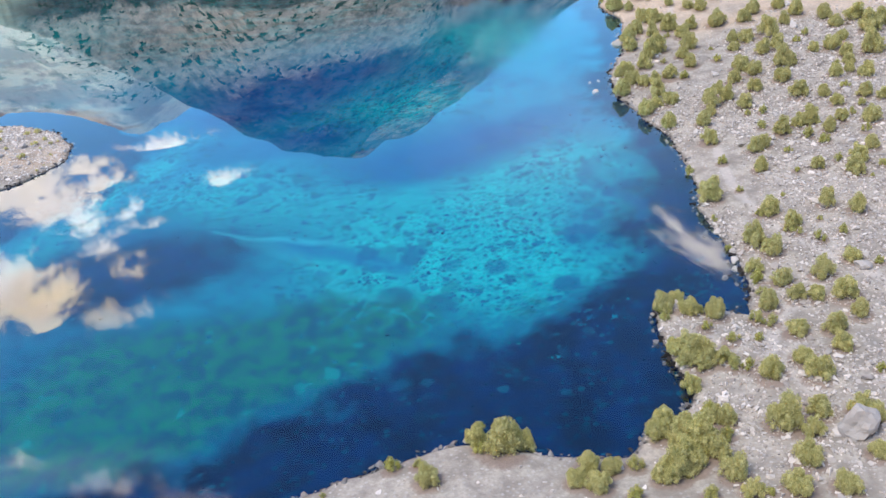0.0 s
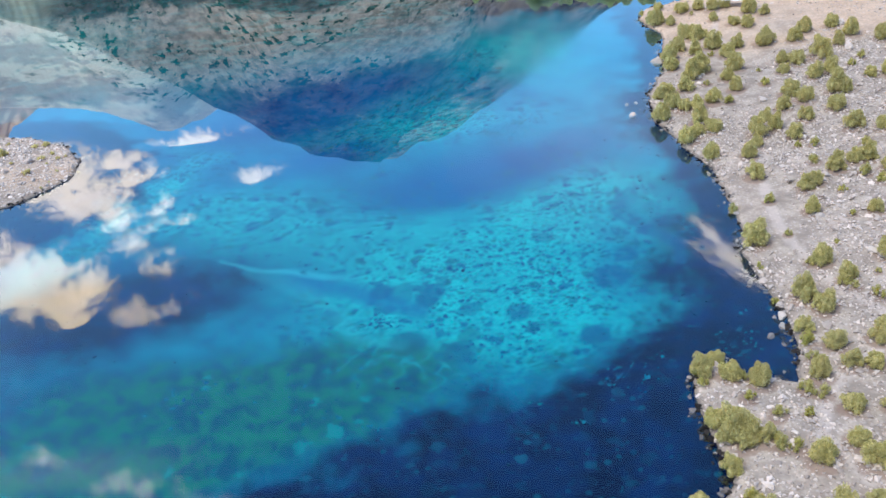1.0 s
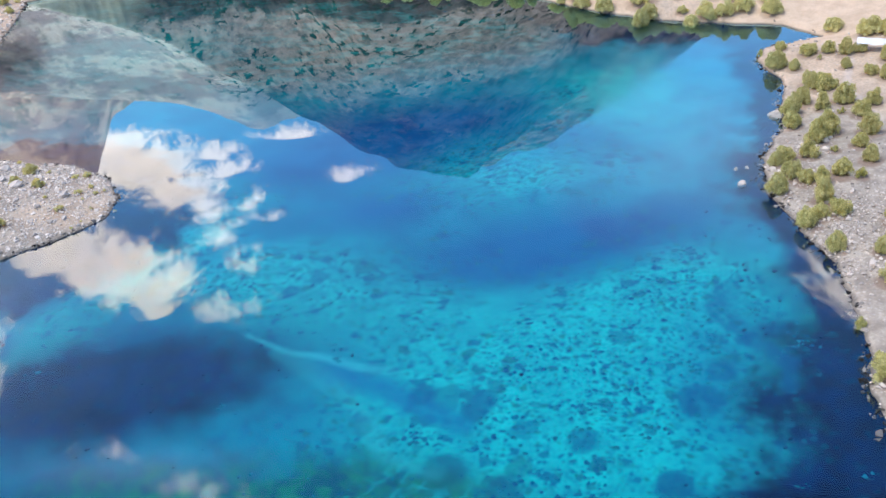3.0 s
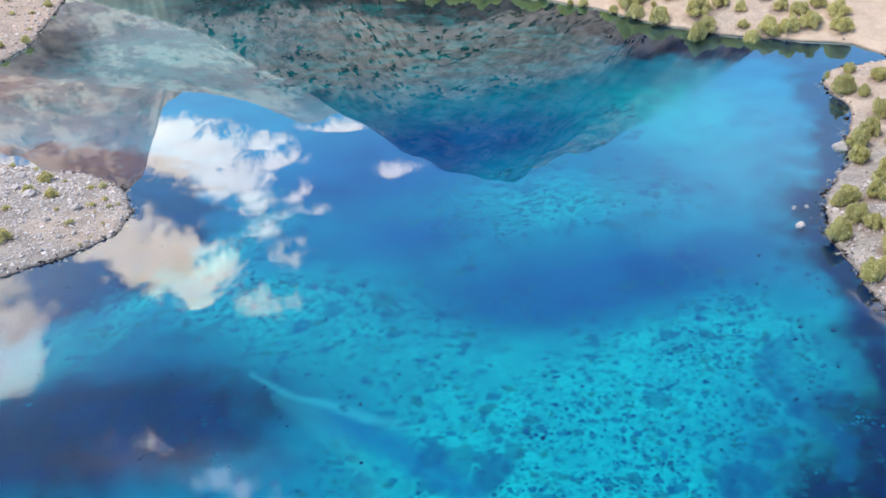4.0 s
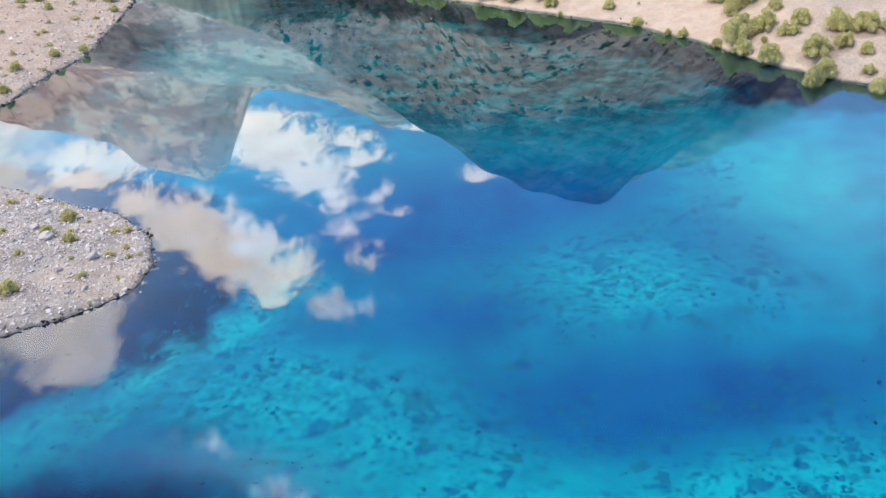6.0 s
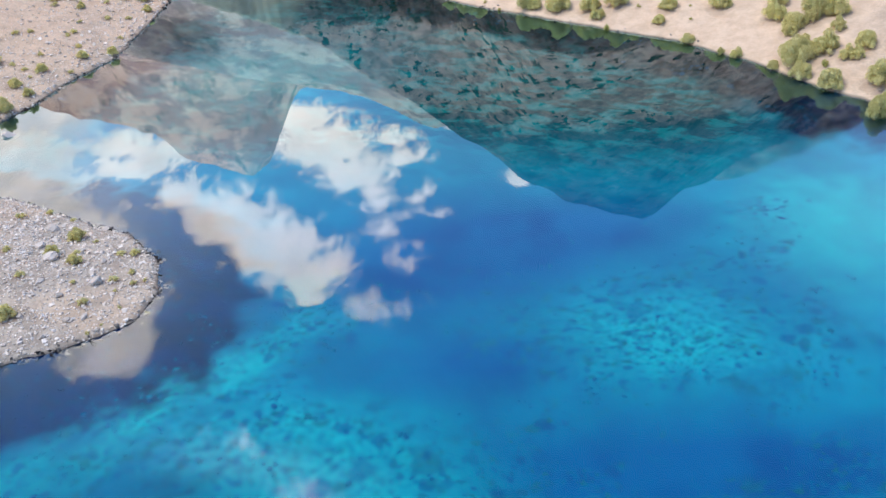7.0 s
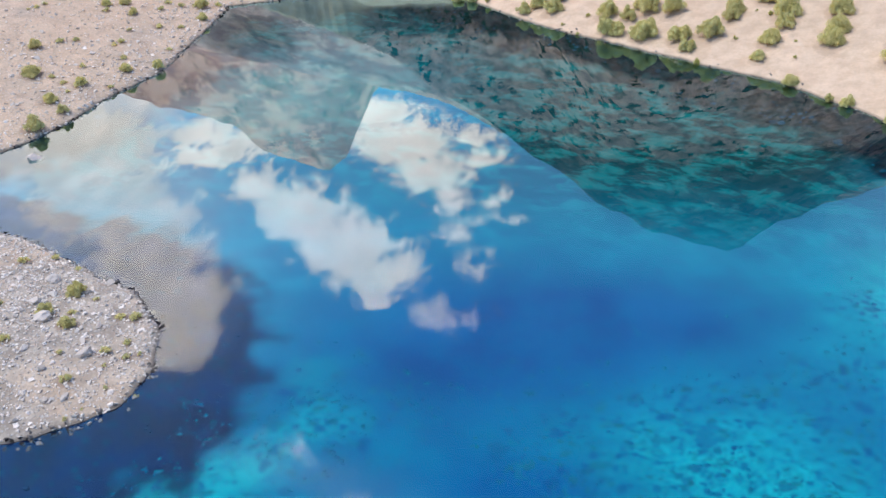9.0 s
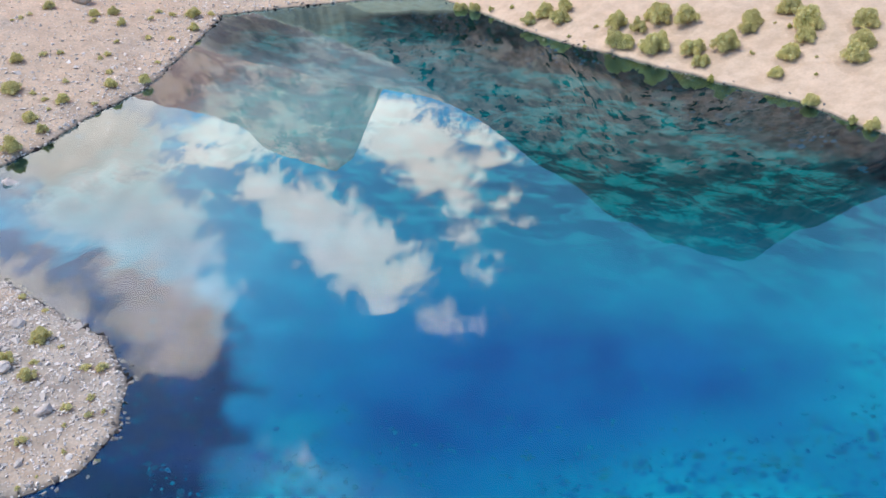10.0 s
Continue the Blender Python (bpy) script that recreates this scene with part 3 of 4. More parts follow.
def along(line, x, y):
    """Distance to a line of points in plan."""
    best = np.full(x.shape, 1e9)
    for (ax, ay), (bx, by) in zip(line, line[1:]):
        dx, dy = bx - ax, by - ay
        k = np.clip(((x - ax) * dx + (y - ay) * dy) / (dx * dx + dy * dy), 0, 1)
        best = np.minimum(best, np.hypot(x - ax - k * dx, y - ay - k * dy))
    return best


def weed_cover(x, y):
    """Share of the lake bed under weed clumps."""
    return 1.0 * blob(x, y, -3, 86, 24, 18, 10) + 1.1 * blob(x, y, -17, 131, 15, 10, 15) + 0.95 * blob(x, y, -47, 120, 6, 10, -30) + 0.5 * blob(x, y, -8, 153, 6, 10) + 0.75 * blob(x, y, 4, 108, 9, 12) + 0.95 * blob(x, y, -38, 103, 20, 8, 18) + 0.9 * blob(x, y, 13, 90, 4, 9) + 0.9 * blob(x, y, -51, 104, 5, 14, -12) + 0.7 * blob(x, y, -6, 138, 7, 6)


def bed_fields(me, x, y, z, s):
    e = np.maximum(-s, 0)
    uneven = rough(x, y, 9, 5)
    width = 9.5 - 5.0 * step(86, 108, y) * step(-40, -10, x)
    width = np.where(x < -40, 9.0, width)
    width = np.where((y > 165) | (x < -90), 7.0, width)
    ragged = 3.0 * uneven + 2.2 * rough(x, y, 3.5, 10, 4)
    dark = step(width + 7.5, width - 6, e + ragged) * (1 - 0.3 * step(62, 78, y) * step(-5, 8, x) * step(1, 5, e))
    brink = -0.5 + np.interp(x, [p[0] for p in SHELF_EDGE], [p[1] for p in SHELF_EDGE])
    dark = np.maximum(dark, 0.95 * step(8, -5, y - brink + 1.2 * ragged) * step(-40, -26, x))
    dark = np.maximum(dark, 0.95 * blob(x, y, -46, 85, 20, 9.5, 18))
    dark = np.maximum(dark, 0.36 * blob(x, y, -45, 97.5, 10, 3, 10) + 0.25 * uneven * blob(x, y, -45, 97.5, 9, 4, 10))
    dark = np.maximum(dark, 0.28 * blob(x, y, -29.5, 98.5, 6, 2, 10))
    deep = blob(x, y, -12, 113, 15, 7, 15) + blob(x, y, -28, 122, 9, 5, 30) + 1.1 * blob(x, y, -41, 136, 17, 12, 35) + 0.8 * blob(x, y, -27, 148, 15, 7, 15) + 0.8 * blob(x, y, 0, 119, 12, 5, 15) + 0.5 * blob(x, y, -6, 142, 8, 7) + 0.55 * blob(x, y, 10, 92, 5, 11, 5)
    silt = 1.2 * blob(x, y, -2, 89, 22, 15, 10) + 0.6 * blob(x, y, -17, 130, 14, 9, 15) + 0.8 * blob(x, y, 7, 102, 11, 11) + 0.8 * blob(x, y, -28, 102, 14, 7, 15) + 0.7 * blob(x, y, -92, 176, 22, 20) + 0.7 * blob(x, y, -3, 156, 14, 16) + 0.6 * blob(x, y, -38, 106, 14, 7, 15)
    silt = np.maximum(silt, 0.85 * step(6.5, 1.0, along(SPIT_SILT, x, y) + 2.0 * uneven) * (0.7 + 0.5 * rough(x, y, 4, 3)))
    weed = 1.15 * blob(x, y, -22, 71, 14, 8, 15) + 0.95 * blob(x, y, -38, 60, 13, 9) + 0.5 * blob(x, y, -40, 70, 9, 7) + 0.45 * blob(x, y, -12, 75, 4, 3) + 0.4 * blob(x, y, 3, 74, 5, 3) + 0.9 * blob(x, y, -70, 206, 6, 3, -15)
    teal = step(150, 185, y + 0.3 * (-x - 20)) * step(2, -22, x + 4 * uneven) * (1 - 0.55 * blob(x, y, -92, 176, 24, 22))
    sand = step(175, 181, y + 0.4 * x) * (1 - 0.45 * step(-8, 4, x)) + 0.2 * step(-95, -110, x) * step(128, 140, y) + 0.44 * step(-50, -60, x) + 0.6 * step(122, 150, y) * step(10, 16, x)
    blot = weed_cover(x, y)
    lace = blob(x, y, -13, 77, 8, 5, -20) + 0.9 * blob(x, y, 2, 76, 9, 4, 15) + 0.45 * blob(x, y, -43, 60, 7, 9, 20) + 0.8 * blob(x, y, -42, 106, 14, 3.5, 15) + 0.9 * blob(x, y, 13.5, 88, 3.5, 9) + 0.8 * blob(x, y, -15, 131, 11, 6, 15)
    groove = step(2.2, 0.5, along(BED_GROOVE, x, y) + 0.35 * uneven) * step(-30, -24, x)
    field(me, "lace", np.clip(lace, 0, 1))
    field(me, "south", np.maximum(step(84, 72, y + 4 * uneven) * (1 - np.clip(silt, 0, 0.8)), 0.9 * blob(x, y, -44, 88, 22, 12, 15)))
    field(me, "groove", groove)
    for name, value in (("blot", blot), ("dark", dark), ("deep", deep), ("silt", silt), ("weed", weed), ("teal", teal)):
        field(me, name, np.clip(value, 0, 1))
    field(me, "sand", np.clip(sand, 0, 1))
    path = np.zeros(x.shape)
    for line in PATHS:
        path = np.maximum(path, step(0.75, 0.3, along(line, x, y) + 0.3 * uneven))
    field(me, "path", path)
    spot = np.zeros(x.shape)
    for cx, cy, r in BED_SPOTS:
        spot = np.maximum(spot, step(1.15, 0.8, np.hypot(x - cx, (y - cy) * 0.9) / r + 0.10 * rough(x, y, 1.5, 3)))
    wide = 0.3 + 0.5 * step(-36, -24, x)
    streak = step(1.0, 0.35, along(BED_STREAK, x, y) / wide + 0.25 * uneven) * step(-17, -22, x)
    streak = np.maximum(streak, 0.42 * step(1.0, 0.3, along(BED_STREAK_LOW, x, y) / 1.3 + 0.5 * uneven))
    rim = np.hypot((x - 13.8) / 4.3, (y - 103) / 4.6) + 0.08 * uneven
    spot = np.maximum(spot, np.maximum(step(0.3, 0.1, np.abs(rim - 0.92)) * step(17, 10, x) * 0.9, 0.55 * step(1.0, 0.9, rim)))
    spot = np.maximum(spot, 0.9 * step(1.0, 0.5, along(POOL_CHAIN, x, y) / 1.1 + 0.5 * rough(x, y, 1.6, 8)))
    field(me, "spot", spot)
    field(me, "streak", streak)
    litter = np.zeros(x.shape)
    for cx, cy, r in EAST + NORTH_SIDE + WEST_SIDE + SPIT_SIDE:
        near = (np.abs(x - cx) < 3 * r) & (np.abs(y - cy) < 3 * r)
        litter[near] = np.maximum(litter[near], step(1.7, 0.8, np.hypot(x[near] - cx, y[near] - cy + 0.2 * r) / r))
    field(me, "litter", litter * step(0.3, 1.0, s))
    field(me, "hill", step(9.0, 11.0, z) * step(178, 190, y + 0.4 * x))
    field(me, "tan", step(-135, -155, x) * 0.6)
    field(me, "wood", np.ones(x.shape))
    field(me, "scree", scree_field(x, y, z))


BED_SPOTS = [(-1.3, 83.3, 1.3), (-21.4, 90.8, 1.1), (-15.9, 87.6, 1.3), (8, 89, 2.0), (-12, 78.4, 2.0), (6, 79, 1.5), (-10.1, 87.4, 1.1), (9.3, 89.2, 1.0), (-33.9, 102.4, 1.0), (-11, 86, 1.3), (-7, 77, 1.6), (10, 93, 1.3)]
BED_STREAK = [(-35.6, 94.3), (-30.4, 92), (-26.5, 91.5), (-22.8, 90.8), (-17, 90)]
BED_STREAK_LOW = [(-31, 92), (-27, 89.5), (-22.9, 87), (-19.7, 83.2), (-17, 79.5), (-12.5, 78)]
BED_GROOVE = [(-29, 91), (-24, 89.8), (-19.9, 88.1), (-11.5, 83.9)]
POOL_CHAIN = [(10.4, 104), (11.2, 100.5), (13.2, 97), (15.5, 94), (15.5, 91)]
SHELF_EDGE = [(-34, 46), (-26.5, 50.3), (-21.2, 57.7), (-17.4, 61.9), (-10.7, 66.2), (-0.2, 68.8), (10.3, 77.4), (14.6, 80.1), (30, 84)]
SPIT_SILT = [(-57, 88), (-55.5, 96), (-54, 102), (-50.5, 108), (-47, 115), (-46, 121), (-51, 126)]
PATHS = [[(35, 72), (30, 79), (27.5, 84), (26, 90), (25.5, 97), (26, 104), (28, 113)], [(30, 140), (28, 150), (30, 160), (33, 172)], [(24, 57), (22, 62), (24, 68), (30, 73)]]


def build_ground():
    x, y, quads = grid(NEAR[0], NEAR[1], 601, NEAR[2], NEAR[3], 601)
    z, s = height(x, y)
    me = mesh_from("ground", np.stack([x, y, z], 1), quads)
    bed_fields(me, x, y, z, s)
    me.materials.append(GROUND)
    tagged(new("ground", me), "pale stony lake shore with rubble and a blue lake bed", "ground", kind="structure")


def build_mountains():
    x, y, quads = grid(-900, 700, 401, -800, 900, 426, hole=(NEAR[0] + 4, NEAR[1] - 4, NEAR[2] + 4, NEAR[3] - 4))
    z, s = height(x, y)
    inside = (x > NEAR[0]) & (x < NEAR[1]) & (y > NEAR[2]) & (y < NEAR[3])
    z = np.where(inside, z - 0.6, np.maximum(z, 0.3))
    me = mesh_from("mountains", np.stack([x, y, z], 1), quads)
    near_spur = step(120, 60, np.hypot(x + 60, y - 270) - 60)
    # tan is lowered round (-450, 350) to paint the west slope's shade
    tan = np.clip(step(-130, -170, x) * (1 - 0.9 * blob(x, y, -450, 350, 70, 50) - 0.6 * blob(x, y, -245, 316, 45, 26)) + 0.2 * step(420, 460, y) * step(-60, -110, x), 0, 1)
    tan = np.maximum(tan, step(60, 25, z) * step(120, 60, y))
    field(me, "tan", tan)
    field(me, "wood", np.clip(near_spur + 0.4 * step(-60, 40, x), 0, 1))
    field(me, "scree", scree_field(x, y, z))
    me.materials.append(MOUNTAIN)
    tagged(new("mountains", me), "bare rocky mountain slopes dotted with dark junipers", "mountain", kind="structure")


def build_water():
    x, y, quads = grid(-162, 60, 75, 15, 240, 76)
    me = mesh_from("water", np.stack([x, y, 0 * x], 1), quads)
    breeze = blob(x, y, 3, 148, 11, 28, 12)
    field(me, "ripple", np.clip(breeze * (0.8 + 0.4 * rough(x, y, 14, 5)), 0, 1))
    me.materials.append(WATER)
    tagged(new("water", me), "calm clear turquoise mountain lake mirroring the sky", "lake", kind="structure")


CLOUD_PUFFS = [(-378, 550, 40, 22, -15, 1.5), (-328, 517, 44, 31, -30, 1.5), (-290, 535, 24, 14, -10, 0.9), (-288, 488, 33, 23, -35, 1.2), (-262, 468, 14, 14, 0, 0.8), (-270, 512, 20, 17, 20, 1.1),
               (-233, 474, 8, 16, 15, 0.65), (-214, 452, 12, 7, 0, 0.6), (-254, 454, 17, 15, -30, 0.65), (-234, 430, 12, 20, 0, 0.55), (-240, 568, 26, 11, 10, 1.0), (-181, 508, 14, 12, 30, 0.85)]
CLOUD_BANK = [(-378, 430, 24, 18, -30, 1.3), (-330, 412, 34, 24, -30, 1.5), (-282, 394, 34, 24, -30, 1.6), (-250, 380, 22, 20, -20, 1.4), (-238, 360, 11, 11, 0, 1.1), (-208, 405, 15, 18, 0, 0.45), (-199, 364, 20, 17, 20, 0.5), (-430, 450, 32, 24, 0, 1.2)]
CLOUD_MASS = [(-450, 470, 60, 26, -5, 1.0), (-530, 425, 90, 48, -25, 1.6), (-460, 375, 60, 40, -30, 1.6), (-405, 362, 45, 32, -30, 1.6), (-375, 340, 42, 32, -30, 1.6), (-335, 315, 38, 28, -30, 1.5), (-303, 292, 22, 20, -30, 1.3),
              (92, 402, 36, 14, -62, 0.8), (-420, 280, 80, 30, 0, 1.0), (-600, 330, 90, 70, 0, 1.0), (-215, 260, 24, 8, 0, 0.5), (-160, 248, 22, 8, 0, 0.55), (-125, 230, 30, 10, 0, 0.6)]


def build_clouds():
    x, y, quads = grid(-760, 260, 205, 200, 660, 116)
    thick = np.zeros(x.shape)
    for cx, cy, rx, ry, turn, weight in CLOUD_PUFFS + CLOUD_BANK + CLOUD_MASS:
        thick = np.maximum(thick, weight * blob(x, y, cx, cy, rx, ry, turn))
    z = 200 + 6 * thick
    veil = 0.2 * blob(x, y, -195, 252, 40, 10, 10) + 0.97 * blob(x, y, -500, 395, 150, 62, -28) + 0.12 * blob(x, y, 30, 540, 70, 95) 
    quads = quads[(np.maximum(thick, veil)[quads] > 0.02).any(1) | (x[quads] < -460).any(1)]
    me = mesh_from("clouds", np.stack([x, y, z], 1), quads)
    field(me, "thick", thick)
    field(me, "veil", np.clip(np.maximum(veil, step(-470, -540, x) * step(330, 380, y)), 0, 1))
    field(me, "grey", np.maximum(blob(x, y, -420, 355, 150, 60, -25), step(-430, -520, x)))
    # where the cloud glow is warmed most against the blue bed
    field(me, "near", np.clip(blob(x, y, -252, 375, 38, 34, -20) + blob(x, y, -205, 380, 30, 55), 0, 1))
    # glow is raised for closer clouds, whose reflection is weaker
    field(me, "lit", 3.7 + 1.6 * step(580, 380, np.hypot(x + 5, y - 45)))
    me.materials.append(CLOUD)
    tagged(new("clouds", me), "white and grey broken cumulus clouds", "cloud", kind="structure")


build_ground()
build_mountains()
build_water()
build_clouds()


# ---- plants and stones ----
def part(name, me, material, parent, label=""):
    me.materials.append(material) if not me.materials else None
    ob = new(name, me)
    ob.parent = parent
    return tagged(ob, label)


def foliage_material(name, light, dark_):
    n = Nodes(name)
    tint = n.node("ShaderNodeObjectInfo", "Random")
    isle = n.node("ShaderNodeNewGeometry", "Random Per Island")
    leaf = n.mix(n.ramp(isle, 0.0, 1.0), dark_, light)
    leaf = n.mix(n.ramp(tint, 0.0, 1.0, 0.0, 0.5), leaf, (0.60, 0.57, 0.28))
    leaf = n.mix(n.ramp(n.noise(0.8, 3), 0.35, 0.7, 0.0, 0.35), leaf, dark_)
    n.surface(leaf, 0.75, Specular_IOR_Level=0.2)
    body = n.output.inputs[0].links[0].from_socket
    thin = n.node("ShaderNodeBsdfTranslucent", 0, (), Color=leaf)
    return n.finish(n.node("ShaderNodeMixShader", 0, (), i0=0.3, i1=body, i2=thin))


def bark_material():
    n = Nodes("bark")
    grain = n.noise(0.12, 5, 0.7)
    return n.surface(n.mix(grain, (0.16, 0.12, 0.09), (0.34, 0.29, 0.25)), 0.9, n.bump(grain, 0.05))


def stone_material(name, low, high):
    n = Nodes(name)
    isle = n.node("ShaderNodeNewGeometry", "Random Per Island")
    tint = n.node("ShaderNodeObjectInfo", "Random")
    both = n.math("FRACT", n.math("ADD", isle, tint))
    grain, spots = n.noise(0.25, 5, 0.7), n.noise(0.9, 3)
    base = n.mix(both, low, high)
    base = n.mix(n.ramp(spots, 0.45, 0.7, 0, 0.5), base, n.mix(0.5, low, high))
    base = n.mix(n.ramp(grain, 0.5, 0.8, 0, 0.4), base, low)
    return n.surface(base, 0.9, n.bump(grain, 0.08), Specular_IOR_Level=0.2)


JUNIPER = foliage_material("juniper_leaves", (0.92, 0.86, 0.42), (0.45, 0.44, 0.165))
DUSTY = foliage_material("dusty_leaves", (0.94, 0.88, 0.45), (0.62, 0.59, 0.26))
FRESH = foliage_material("fresh_leaves", (0.74, 0.70, 0.23), (0.34, 0.35, 0.09))
BARK = bark_material()
STONE = stone_material("stone", (0.30, 0.262, 0.225), (0.80, 0.72, 0.635))
# pale stone, its colour brightened further for the sun patch on the spit
PALE_STONE = stone_material("pale_stone", (0.50, 0.45, 0.395), (0.92, 0.85, 0.76))
BOULDER_STONE = stone_material("boulder_stone", (0.36, 0.325, 0.285), (0.68, 0.62, 0.55))
# near-black colour stands in for the bank's dark reflections along the shore
DARK_STONE = stone_material("dark_reflection_stone", (0.012, 0.011, 0.011), (0.05, 0.045, 0.042))
WET_STONE = stone_material("shore_stone", (0.06, 0.055, 0.05), (0.48, 0.44, 0.40))
rng = np.random.default_rng(11)


def ball(detail):
    bm = bmesh.new()
    bmesh.ops.create_icosphere(bm, subdivisions=detail, radius=1.0)
    v = np.array([p.co[:] for p in bm.verts])
    f = np.array([[p.index for p in q.verts] for q in bm.faces])
    bm.free()
    return v, f


BALL_1, BALL_2, BALL_3 = ball(1), ball(2), ball(3)


def crown_mesh(name, lobes, tufts, flat, lean):
    """A juniper crown one metre in radius: lumpy lobes set with many small sprays."""
    verts, faces, count = [], [], 0
    spots = []
    for k in range(lobes):
        a = 2.4 * k + rng.uniform(-0.5, 0.5)
        r = 0.76 * math.sqrt((k + 0.3) / lobes) * rng.uniform(0.75, 1.2)
        size = rng.uniform(0.17, 0.38) * (1.15 - 0.4 * r)
        top = flat * (1.0 - 0.75 * r * r) * rng.uniform(0.5, 1.15)
        spots.append((r * math.cos(a) + lean * top, r * math.sin(a), max(top - size * 0.4, size * 0.6), size))
        if top > 0.75:
            spots.append((r * math.cos(a) * 1.25, r * math.sin(a) * 1.25, top * 0.38, size * 0.95))
    for cx, cy, cz, size in spots:
        v, f = BALL_1
        jag = 1 + 0.22 * np.sin(v[:, 0] * 5 + cx * 9) * np.sin(v[:, 1] * 6 + cy * 7) + rng.uniform(-0.10, 0.10, len(v))
        p = v * (jag * size * 0.72)[:, None] * (1, 1, 1.3) + (cx, cy, cz)
        p[:, 2] = np.maximum(p[:, 2], 0.03)
        verts.append(p)
        faces.append(f + count)
        count += len(p)
        n = int(4.2 * tufts * (size / 0.35) ** 2)
        d = rng.normal(size=(n, 3))
        d[:, 2] += 0.35
        d /= np.linalg.norm(d, axis=1)[:, None]
        root = d * size * rng.uniform(0.70, 1.05, n)[:, None] * (1, 1, 1.3) + (cx, cy, cz)
        side = np.cross(d, rng.normal(size=(n, 3)))
        side /= np.linalg.norm(side, axis=1)[:, None] + 1e-6
        way = d + rng.normal(size=(n, 3)) * 0.45 + (0, 0, 0.35)
        way /= np.linalg.norm(way, axis=1)[:, None]
        length = rng.uniform(0.05, 0.13, n)[:, None]
        wide = length * rng.uniform(0.28, 0.5, n)[:, None]
        third = np.cross(way, side) * wide * 0.8
        quad = np.stack([root - side * wide, root + way * length * 0.5 + third, root + side * wide, root + way * length], 1).reshape(-1, 3)
        quad[:, 2] = np.maximum(quad[:, 2], 0.02)
        i = count + 4 * np.arange(n)[:, None]
        verts.append(quad)
        faces.append(np.concatenate([i + (0, 1, 3), i + (1, 2, 3)]))
        count += 4 * n
    return mesh_from(name, np.concatenate(verts), np.concatenate(faces), smooth=False)


def trunk_mesh(name, limbs):
    """Crooked tapering stems that spread from one root."""
    verts, faces, count = [], [], 0
    for k in range(limbs):
        a = 2 * math.pi * k / limbs + rng.uniform(-0.4, 0.4)
        reach, rise = rng.uniform(0.15, 0.45), rng.uniform(0.5, 0.75)
        rings = 5
        for j in range(rings):
            q = j / (rings - 1)
            centre = np.array([math.cos(a) * reach * q ** 1.4, math.sin(a) * reach * q ** 1.4, -0.06 + rise * q]) + rng.uniform(-0.02, 0.02, 3)
            w = 0.075 * (1 - 0.75 * q)
            ang = np.arange(6) * math.pi / 3
            verts.append(centre + np.stack([np.cos(ang) * w, np.sin(ang) * w, 0 * ang], 1))
            if j:
                i = np.arange(6)
                faces.append(np.stack([count + i - 6, count + (i + 1) % 6 - 6, count + (i + 1) % 6, count + i], 1))
            count += 6
    return mesh_from(name, np.concatenate(verts), np.concatenate(faces))


def bush_prototype(material, lobes, tufts, flat, lean):
    crown = crown_mesh("crown", lobes, tufts, flat, lean)
    crown.materials.append(material)
    trunk = trunk_mesh("trunk", 3 if lobes > 6 else 2)
    trunk.materials.append(BARK)
    return crown, trunk


BIG_KINDS = [bush_prototype(JUNIPER, 17, 115, 1.15, 0.1), bush_prototype(JUNIPER, 15, 115, 0.95, -0.08), bush_prototype(JUNIPER, 19, 100, 1.35, 0.0), bush_prototype(JUNIPER, 12, 125, 1.05, 0.15),
             bush_prototype(JUNIPER, 16, 110, 1.6, -0.05), bush_prototype(JUNIPER, 19, 95, 0.85, 0.05), bush_prototype(JUNIPER, 10, 130, 1.3, -0.2)]
DUSTY_KINDS = [bush_prototype(DUSTY, 16, 110, 1.15, 0.05), bush_prototype(DUSTY, 13, 120, 1.35, -0.1), bush_prototype(DUSTY, 19, 100, 1.0, 0.0), bush_prototype(DUSTY, 12, 130, 1.2, 0.12)]
PALE_SMALL_KINDS = [bush_prototype(DUSTY, 7, 60, 0.8, 0.0), bush_prototype(DUSTY, 9, 55, 0.65, 0.1)]
SMALL_KINDS = [bush_prototype(FRESH, 6, 60, 0.9, 0.0), bush_prototype(FRESH, 7, 55, 0.75, 0.1), bush_prototype(FRESH, 5, 60, 1.05, -0.1)]


def ground_at(x, y):
    return float(height(np.array([float(x)]), np.array([float(y)]))[0][0])


def plant_bushes(places, label, small_label, group, big_kinds=BIG_KINDS, stretch=1.0, small_kinds=SMALL_KINDS):
    for k, (x, y, r) in enumerate(places):
        small = r < 0.85
        kinds = small_kinds if small else big_kinds
        crown, trunk = kinds[rng.integers(len(kinds))]
        root = new("juniper_bush" if small else "juniper_tree")
        z = max(ground_at(x, y), -0.3)
        tall = r * rng.uniform(0.95, 1.3) * stretch
        root.matrix_world = Matrix.LocRotScale((x, y, z - 0.03 * r), Euler((0, 0, rng.uniform(0, 6.28))), (r * 1.02, r * 1.02, tall))
        root.empty_display_size = 0.2
        tagged(root, small_label if small else label, "bush" if small else "juniper", group)
        part("trunk", trunk, BARK, root)
        part("crown", crown, JUNIPER, root)


plant_bushes(EAST, "olive green spreading juniper on stony grey shore", "small rounded green shrub among grey stones", "junipers on the stony shore", BIG_KINDS, 1.1)
plant_bushes(NORTH_SIDE, "dusty green juniper on the pale sandy slope", "small green shrub on pale sand", "junipers on the sandy slope", DUSTY_KINDS, 0.9)
plant_bushes(WEST_SIDE, "low yellow-green juniper on the tan stony bank", "small yellow-green shrub on the tan bank", "shrubs on the tan bank", DUSTY_KINDS, 0.75, PALE_SMALL_KINDS)
